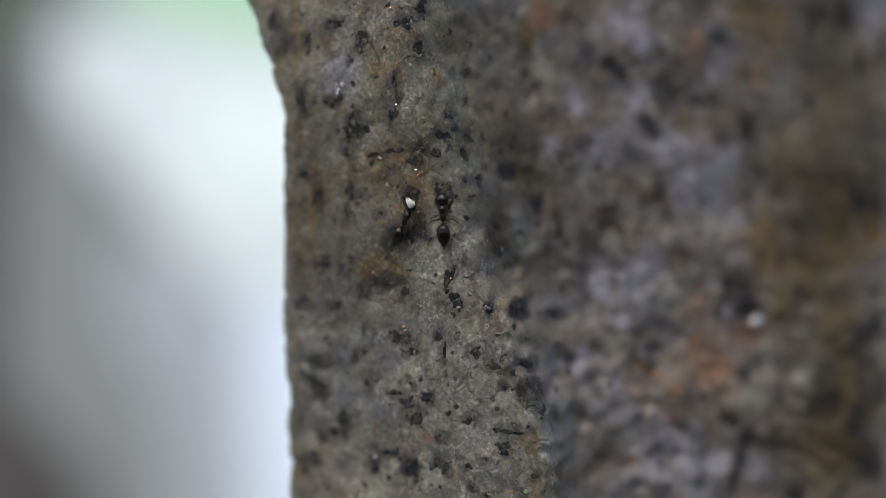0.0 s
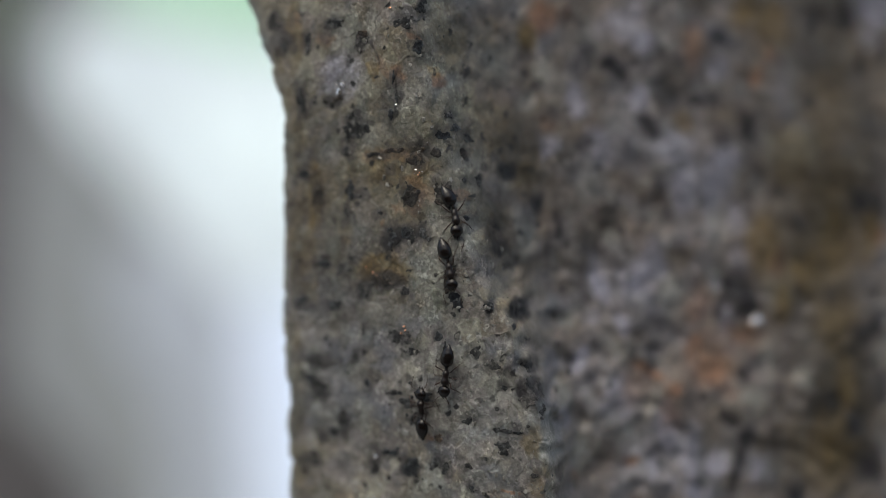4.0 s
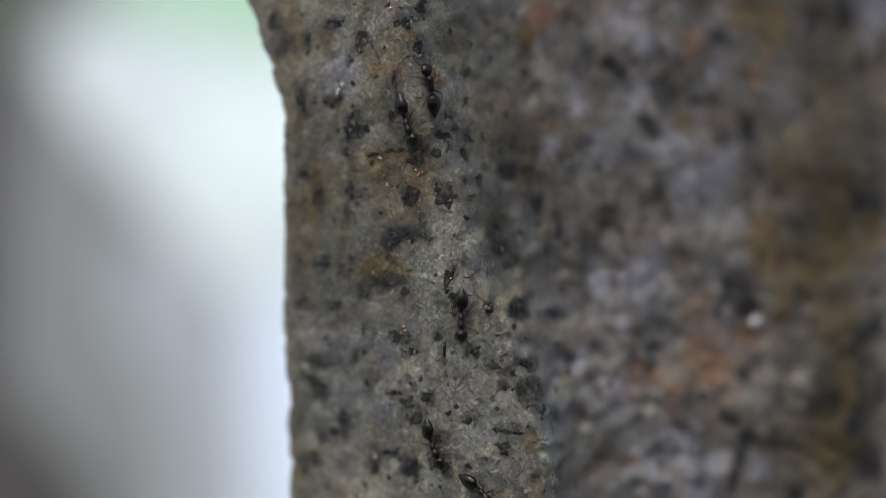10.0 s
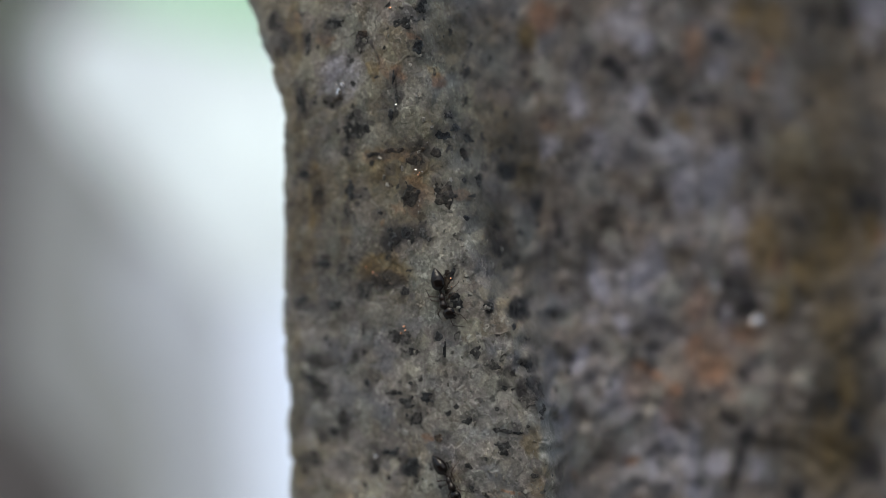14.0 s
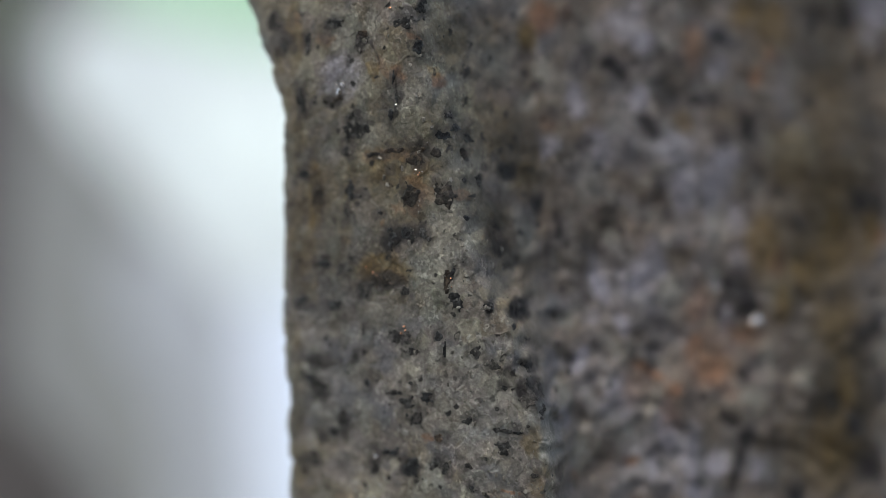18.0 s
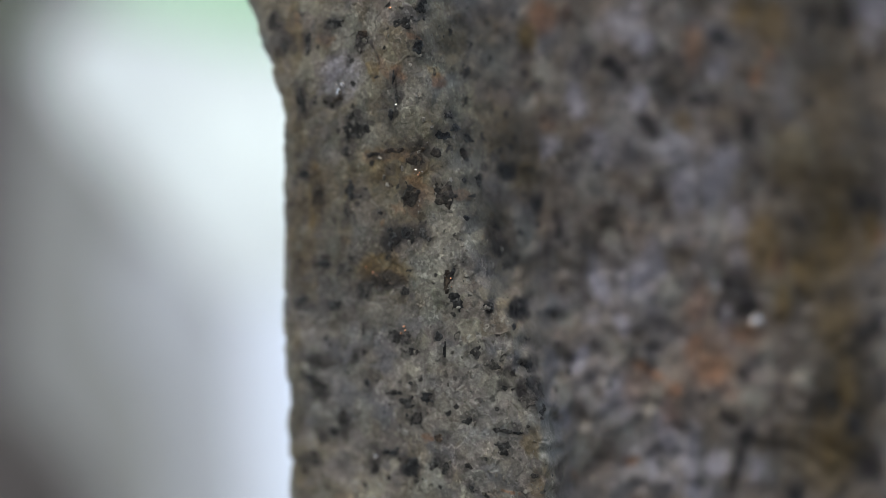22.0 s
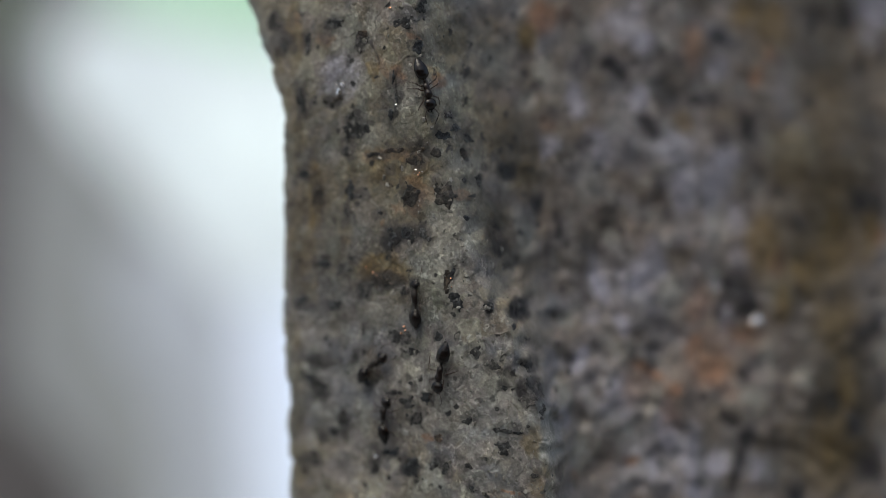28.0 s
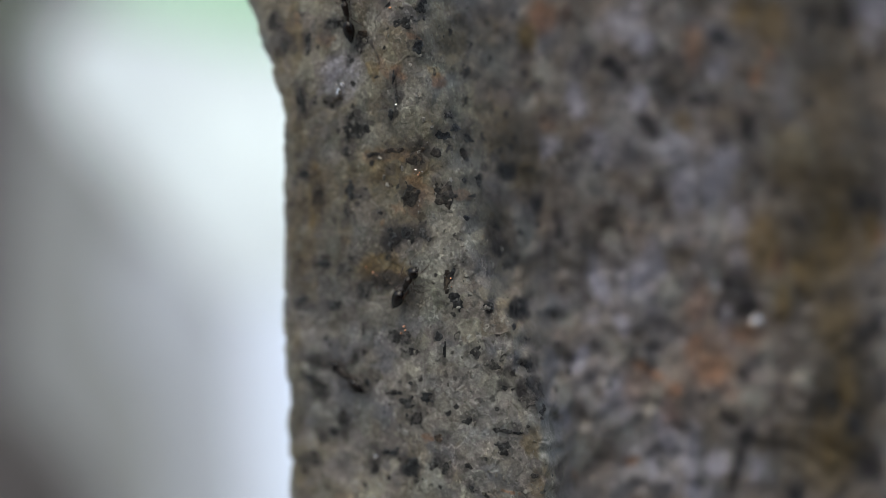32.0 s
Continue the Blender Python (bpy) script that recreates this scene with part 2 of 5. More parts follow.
# The broad faint entries brighten the lower right flank as a whole.
PALE = (
    (-1.2, -10.3, 2.49, 2.49, 0, 0.45), (-7.5, 15.9, 1.00, 1.67, 0, 0.70), (-1.8, 11.0, 0.90, 2.04, -10, 0.55), (-4.7, 8.3, 1.41, 0.99, 0, 0.50), (-0.2, -2.0, 1.63, 2.45, 0, 0.40),
    (0.7, -8.6, 2.46, 1.64, 0, 0.40), (3.1, -10.5, 1.62, 2.03, 0, 0.23), (-3.5, -5.4, 1.67, 1.25, 0, 0.20), (3.5, -15.8, 2.44, 1.63, 0, 0.23), (14.9, -12.8, 4.40, 5.62, 0, 0.15),
    (21.1, -16.3, 3.20, 3.73, 0, 0.15), (7.8, 13.7, 0.82, 1.18, 0, 0.66), (6.4, 11.2, 0.62, 0.96, 0, 0.66), (6.4, 18.8, 0.68, 0.69, 0, 0.55), (18.2, 8.0, 1.42, 1.52, 0, 0.50),
    (22.1, 2.3, 1.01, 2.14, 0, 0.50),
) + (
    (13.5, 0.5, 0.62, 0.86, 0, 0.66), (18.4, -3.1, 0.94, 0.98, 0, 0.50), (9.3, -5.4, 0.68, 0.69, 0, 0.66), (6.3, 1.1, 0.78, 1.62, 20, 0.50), (22.1, -2.7, 0.67, 0.93, 0, 1.00),
    (13.6, -8.0, 1.06, 1.07, 0, 0.61), (10.6, -15.8, 0.76, 1.32, 0, 0.66), (14.5, -14.3, 0.70, 0.79, 0, 0.88), (25.1, -11.9, 1.10, 1.11, 0, 0.66), (26.4, -8.3, 0.52, 1.14, 0, 0.77),
    (29.6, -10.7, 0.78, 0.93, 0, 0.61), (37.2, -8.6, 0.48, 0.99, 0, 0.44), (7.8, -14.3, 0.74, 1.64, 0, 0.40), (16.4, -11.6, 0.82, 1.11, 0, 0.44), (9.4, -11.2, 0.83, 0.93, 0, 0.44),
    (14.2, 10.8, 1.50, 1.34, 0, 0.28),
) + (
    (11.8, 5.4, 1.16, 1.27, 0, 0.33), (4.9, -6.5, 0.90, 0.65, 0, 0.50), (4.7, -4.9, 0.98, 0.65, 0, 0.45), (0.0, -2.4, 0.90, 1.39, 0, 1.00), (0.2, -3.8, 0.66, 0.90, 0, 1.00),
    (0.2, -4.5, 0.57, 0.41, 0, 0.70), (-0.2, -7.4, 0.58, 1.07, 0, 0.60), (3.1, -11.4, 1.06, 1.06, 0, 0.30), (3.4, -14.2, 0.65, 0.57, 0, 0.40), (5.7, -14.0, 1.06, 0.49, 0, 0.35),
    (4.9, -15.8, 1.22, 0.90, 0, 0.25), (3.1, -16.7, 1.06, 0.74, 0, 0.25), (-0.6, 11.1, 1.23, 2.05, 0, 0.15), (-5.1, 16.5, 0.45, 1.24, 0, 0.60), (-6.6, 16.2, 0.37, 1.25, 0, 0.60),
    (0.0, 2.7, 1.06, 1.31, 0, 0.45),
) + (
    (1.9, 6.2, 1.41, 1.24, 0, 0.12), (-9.3, -10.8, 2.17, 2.60, 0, 0.25), (-8.4, -16.4, 2.60, 1.73, 0, 0.25), (-9.7, -6.4, 1.73, 1.73, 0, 0.20), (1.5, 0.4, 1.63, 0.98, 0, 0.35),
    (-0.6, -9.9, 0.99, 2.06, 0, 0.35), (-3.5, -6.2, 0.84, 1.00, 0, 0.25),
    (13.5, -15.0, 2.21, 3.10, 0, 0.18),
    (-0.2, -3.6, 0.53, 1.07, 0, 1.00),
)
# Bluish crystal, and on the right flank sky reflections painted as colour.
BLUE_AND_SHEEN = (
    (-7.5, 12.8, 1.68, 1.68, 0, 0.70), (14.3, 18.1, 1.98, 1.75, 0, 0.72), (16.2, 16.4, 0.89, 1.18, 0, 1.00), (15.6, 11.6, 1.00, 0.93, 0, 0.87), (18.4, 8.1, 1.60, 1.70, 0, 0.87),
    (22.9, 7.2, 1.34, 1.45, 0, 1.00), (37.1, 21.1, 1.79, 1.83, 0, 1.00), (36.5, 17.7, 0.85, 1.18, 0, 0.58), (10.5, 11.6, 0.79, 1.19, 30, 0.87), (8.4, 8.2, 0.73, 0.76, 0, 0.72),
    (22.5, 14.9, 0.86, 1.19, 0, 0.72), (12.3, 8.1, 1.30, 1.40, 0, 0.65), (22.1, 5.3, 1.56, 1.81, 0, 0.94), (19.4, 4.6, 1.32, 1.95, 0, 0.87), (12.5, -2.8, 0.73, 1.99, 20, 1.00),
    (15.6, -2.2, 1.36, 1.74, 0, 1.00),
) + (
    (16.8, -0.9, 1.20, 1.71, 0, 0.87), (14.1, -6.0, 0.83, 0.89, 0, 0.87), (24.3, -0.4, 0.94, 1.47, 0, 0.72), (24.1, 2.8, 0.91, 1.20, 0, 0.58), (23.2, -5.5, 0.72, 1.48, 0, 0.72),
    (10.8, -8.8, 0.82, 0.83, 0, 1.00), (13.5, -11.5, 1.48, 1.64, 0, 0.72), (17.8, -14.4, 1.10, 1.67, 0, 0.87), (19.6, -16.2, 0.98, 2.11, 0, 1.00), (19.8, -18.9, 0.91, 1.07, 0, 1.00),
    (22.1, -17.7, 0.85, 1.17, 0, 1.00), (20.8, -19.7, 0.92, 0.92, 0, 0.87), (16.3, -17.4, 0.69, 1.35, 0, 0.72), (25.5, -17.5, 0.89, 1.14, 0, 0.58), (8.5, -8.7, 0.78, 1.04, 0, 0.40),
    (9.3, -12.9, 0.76, 1.05, 0, 0.58),
) + (
    (11.8, -5.3, 0.93, 1.01, 0, 0.58), (-7.7, 13.0, 1.26, 1.17, 0, 0.75), (-6.0, 4.9, 0.75, 0.75, 0, 0.30), (-5.8, 2.8, 1.26, 1.26, 0, 0.18), (-8.4, 7.0, 0.59, 0.59, 0, 0.20),
    (-3.9, -7.5, 1.01, 0.76, 0, 0.12),
    (15.4, -16.0, 1.78, 2.67, 0, 0.35), (17.7, -18.3, 1.79, 1.34, 0, 0.45), (14.0, -18.1, 1.15, 1.33, 0, 0.30),
    (15.1, 9.5, 2.25, 2.70, 0, 0.25), (20.4, 1.9, 2.29, 3.20, 0, 0.28), (14.1, -2.6, 2.24, 2.69, 0, 0.25), (11.8, -8.8, 1.77, 2.65, 0, 0.25), (19.9, 9.2, 2.28, 2.74, 0, 0.22),
    (-9.7, -6.9, 1.12, 0.95, 0, 0.22), (-8.4, -10.7, 1.29, 1.03, 0, 0.22), (-10.5, -14.4, 1.05, 1.31, 0, 0.20), (-7.0, -8.5, 1.11, 0.94, 0, 0.18), (-8.0, -16.8, 1.30, 1.04, 0, 0.20), (-9.6, -1.7, 1.12, 1.29, 0, 0.15),
    (-6.1, -11.0, 4.69, 6.39, 0, 0.13), (0.2, -11.5, 3.29, 5.35, 0, 0.10), (-7.9, -5.1, 3.42, 2.56, 0, 0.10),
    (22.3, -2.7, 0.55, 0.64, 0, 0.70),
)
GREEN = (
    (-6.6, 16.0, 0.50, 1.83, 0, 0.60), (-3.9, 14.0, 0.57, 1.64, 0, 0.40), (-0.4, -3.0, 0.74, 1.64, 0, 0.80), (-1.4, -1.6, 1.64, 1.64, 0, 0.25), (-2.2, 9.2, 1.06, 1.22, 0, 0.40),
    (-3.5, -5.0, 1.50, 1.25, 0, 0.10), (-11.6, -14.0, 0.62, 5.28, 0, 0.40), (1.5, 11.3, 0.81, 1.61, 0, 0.50), (4.1, 14.7, 1.29, 1.73, 0, 0.30), (28.0, -3.7, 1.12, 1.40, 0, 0.40),
    (28.9, 8.5, 2.35, 1.60, 0, 0.35), (0.0, -3.4, 0.49, 0.98, 0, 0.40), (3.9, -10.1, 0.65, 0.98, 0, 0.40),
    (-1.8, 10.3, 2.45, 4.90, 0, 0.30), (-6.0, 5.9, 2.93, 5.02, 0, 0.22), (0.7, 4.5, 2.04, 3.67, 0, 0.25), (0.2, 14.6, 1.25, 3.32, 0, 0.30),
)
RUST = (
    (-3.4, 12.7, 0.49, 1.06, 0, 0.30), (-8.8, 15.5, 0.59, 0.76, 0, 0.40), (-2.0, 4.5, 0.57, 1.64, 0, 0.55), (-0.2, 12.4, 0.57, 0.65, 0, 0.70), (-3.9, 6.9, 1.65, 0.41, 0, 0.50),
    (1.3, 4.0, 0.57, 0.32, 0, 0.40), (-4.3, 13.6, 0.33, 0.49, 0, 0.30), (7.6, 18.2, 1.17, 1.01, 0, 1.00), (20.3, 16.1, 0.78, 2.11, 0, 0.63), (25.7, 14.5, 0.66, 0.73, 0, 0.84),
    (27.0, 15.8, 0.58, 0.74, 0, 0.70), (27.6, -0.9, 0.62, 1.02, 0, 0.70), (16.4, -9.8, 1.40, 0.60, -10, 1.00), (18.5, -10.8, 0.85, 0.65, 40, 1.00), (20.3, -8.1, 1.03, 1.32, 0, 0.84),
    (21.7, -10.0, 1.38, 1.32, 0, 0.98),
) + (
    (15.4, -11.1, 1.35, 1.51, 0, 0.42), (18.2, -12.5, 0.76, 1.30, 0, 0.56), (24.3, -7.0, 1.57, 0.78, 0, 0.63), (20.5, -4.5, 1.03, 1.54, 0, 0.56), (14.9, -16.6, 0.71, 0.48, 0, 0.84),
    (9.9, -17.4, 0.37, 0.58, 0, 0.56), (37.4, 0.8, 0.45, 0.87, 0, 0.98), (23.1, -11.4, 0.86, 0.77, 0, 0.42), (9.6, 18.3, 0.50, 0.75, 0, 0.42), (8.2, 9.7, 0.67, 0.75, 0, 0.42),
    (-4.9, 7.0, 1.08, 0.33, 20, 0.40), (-3.3, 3.0, 0.58, 0.33, 0, 0.45), (-4.3, 13.2, 0.33, 0.58, 0, 0.50), (-3.4, 13.0, 0.33, 0.57, 0, 0.70), (0.0, 12.6, 0.33, 0.50, 30, 0.70),
    (-0.8, -14.0, 0.33, 0.33, 0, 0.80),
) + (
    (-1.3, 3.9, 0.33, 0.57, 0, 0.35), (-9.0, 15.5, 0.76, 0.51, 0, 0.50), (-11.0, 17.5, 0.34, 0.76, 0, 0.40), (-2.1, 15.3, 0.41, 0.16, -20, 0.60), (4.9, -17.6, 0.49, 0.16, 0, 0.70),
    (-4.3, 2.0, 0.25, 0.25, 0, 0.50),
    (21.2, -9.1, 2.73, 2.00, 0, 0.35), (25.2, -7.4, 1.66, 1.39, 0, 0.30),
)
OCHRE = (
    (-9.8, 4.1, 0.60, 2.57, 0, 0.60), (-10.3, -1.7, 0.69, 2.59, 0, 0.40), (-4.3, -1.6, 1.92, 1.09, 0, 0.70), (-3.3, 5.8, 2.47, 2.06, 0, 0.50), (4.7, -4.8, 1.61, 1.21, 0, 0.30),
    (-11.0, 16.2, 0.60, 2.55, 0, 0.50), (6.6, 16.6, 0.83, 1.06, 0, 0.91), (27.1, 18.8, 1.77, 2.26, 0, 0.65), (26.3, 0.5, 1.84, 2.71, 0, 0.65), (33.1, 0.5, 2.17, 2.77, 0, 0.65),
    (30.4, -1.8, 2.14, 2.14, 0, 0.65), (32.9, -5.6, 1.78, 2.27, 0, 0.52), (28.0, -4.1, 1.02, 1.65, 0, 0.65), (33.8, -11.3, 0.84, 2.27, 0, 0.52), (31.6, -16.8, 2.55, 3.25, 0, 0.45),
    (28.9, 8.0, 2.56, 2.14, 0, 0.39),
) + (
    (32.1, 11.4, 2.16, 3.30, 0, 0.39), (24.9, 19.2, 1.11, 1.65, 0, 0.78), (36.3, 1.0, 0.90, 2.31, 0, 0.78), (19.4, 10.5, 0.81, 1.04, 0, 0.65), (19.2, -0.3, 1.17, 0.92, 0, 0.52),
    (3.5, 16.8, 1.29, 1.29, 0, 0.30), (6.3, 5.3, 1.12, 1.65, 0, 0.39), (6.5, -13.8, 0.65, 0.98, 0, 0.50), (6.8, -16.6, 0.65, 0.98, 0, 0.40), (-5.1, 13.1, 0.50, 0.74, 0, 0.60),
    (-4.7, 10.4, 0.74, 0.83, 0, 0.35), (-3.5, 5.8, 1.40, 1.07, 0, 0.35), (-3.9, 4.6, 3.31, 3.31, 0, 0.22), (-6.0, 8.8, 2.50, 2.50, 0, 0.15), (-1.0, 8.6, 2.04, 2.45, 0, 0.20),
    (-5.2, -1.6, 1.01, 0.59, 0, 0.50),
) + (
    (-0.6, 12.8, 0.49, 0.41, 0, 0.50), (-7.4, 1.3, 0.59, 1.10, 0, 0.30), (-8.9, 4.7, 0.85, 1.70, 0, 0.30), (-10.5, 4.3, 0.86, 1.72, 0, 0.30),
    (1.1, 16.0, 1.01, 1.68, 0, 0.25), (4.5, 1.7, 0.85, 1.52, 0, 0.30),
    (-11.4, -5.2, 0.70, 5.23, 0, 0.30), (-11.2, -14.0, 0.70, 4.83, 0, 0.30), (-11.6, 2.6, 0.69, 3.90, 0, 0.30), (-11.3, 11.2, 0.69, 3.00, 10, 0.25), (0.5, 15.9, 1.25, 2.50, 0, 0.35),
    (2.8, 10.2, 1.69, 3.38, 0, 0.22), (-3.5, 10.7, 2.88, 4.93, 0, 0.16), (3.6, 1.7, 1.08, 2.09, 0, 0.30), (-6.1, -5.0, 2.54, 2.54, 0, 0.10),
    (31.0, 0.0, 2.83, 2.83, 0, 0.35), (28.9, 6.6, 1.88, 2.35, 0, 0.30), (33.1, 5.3, 2.85, 2.85, 0, 0.30),
)
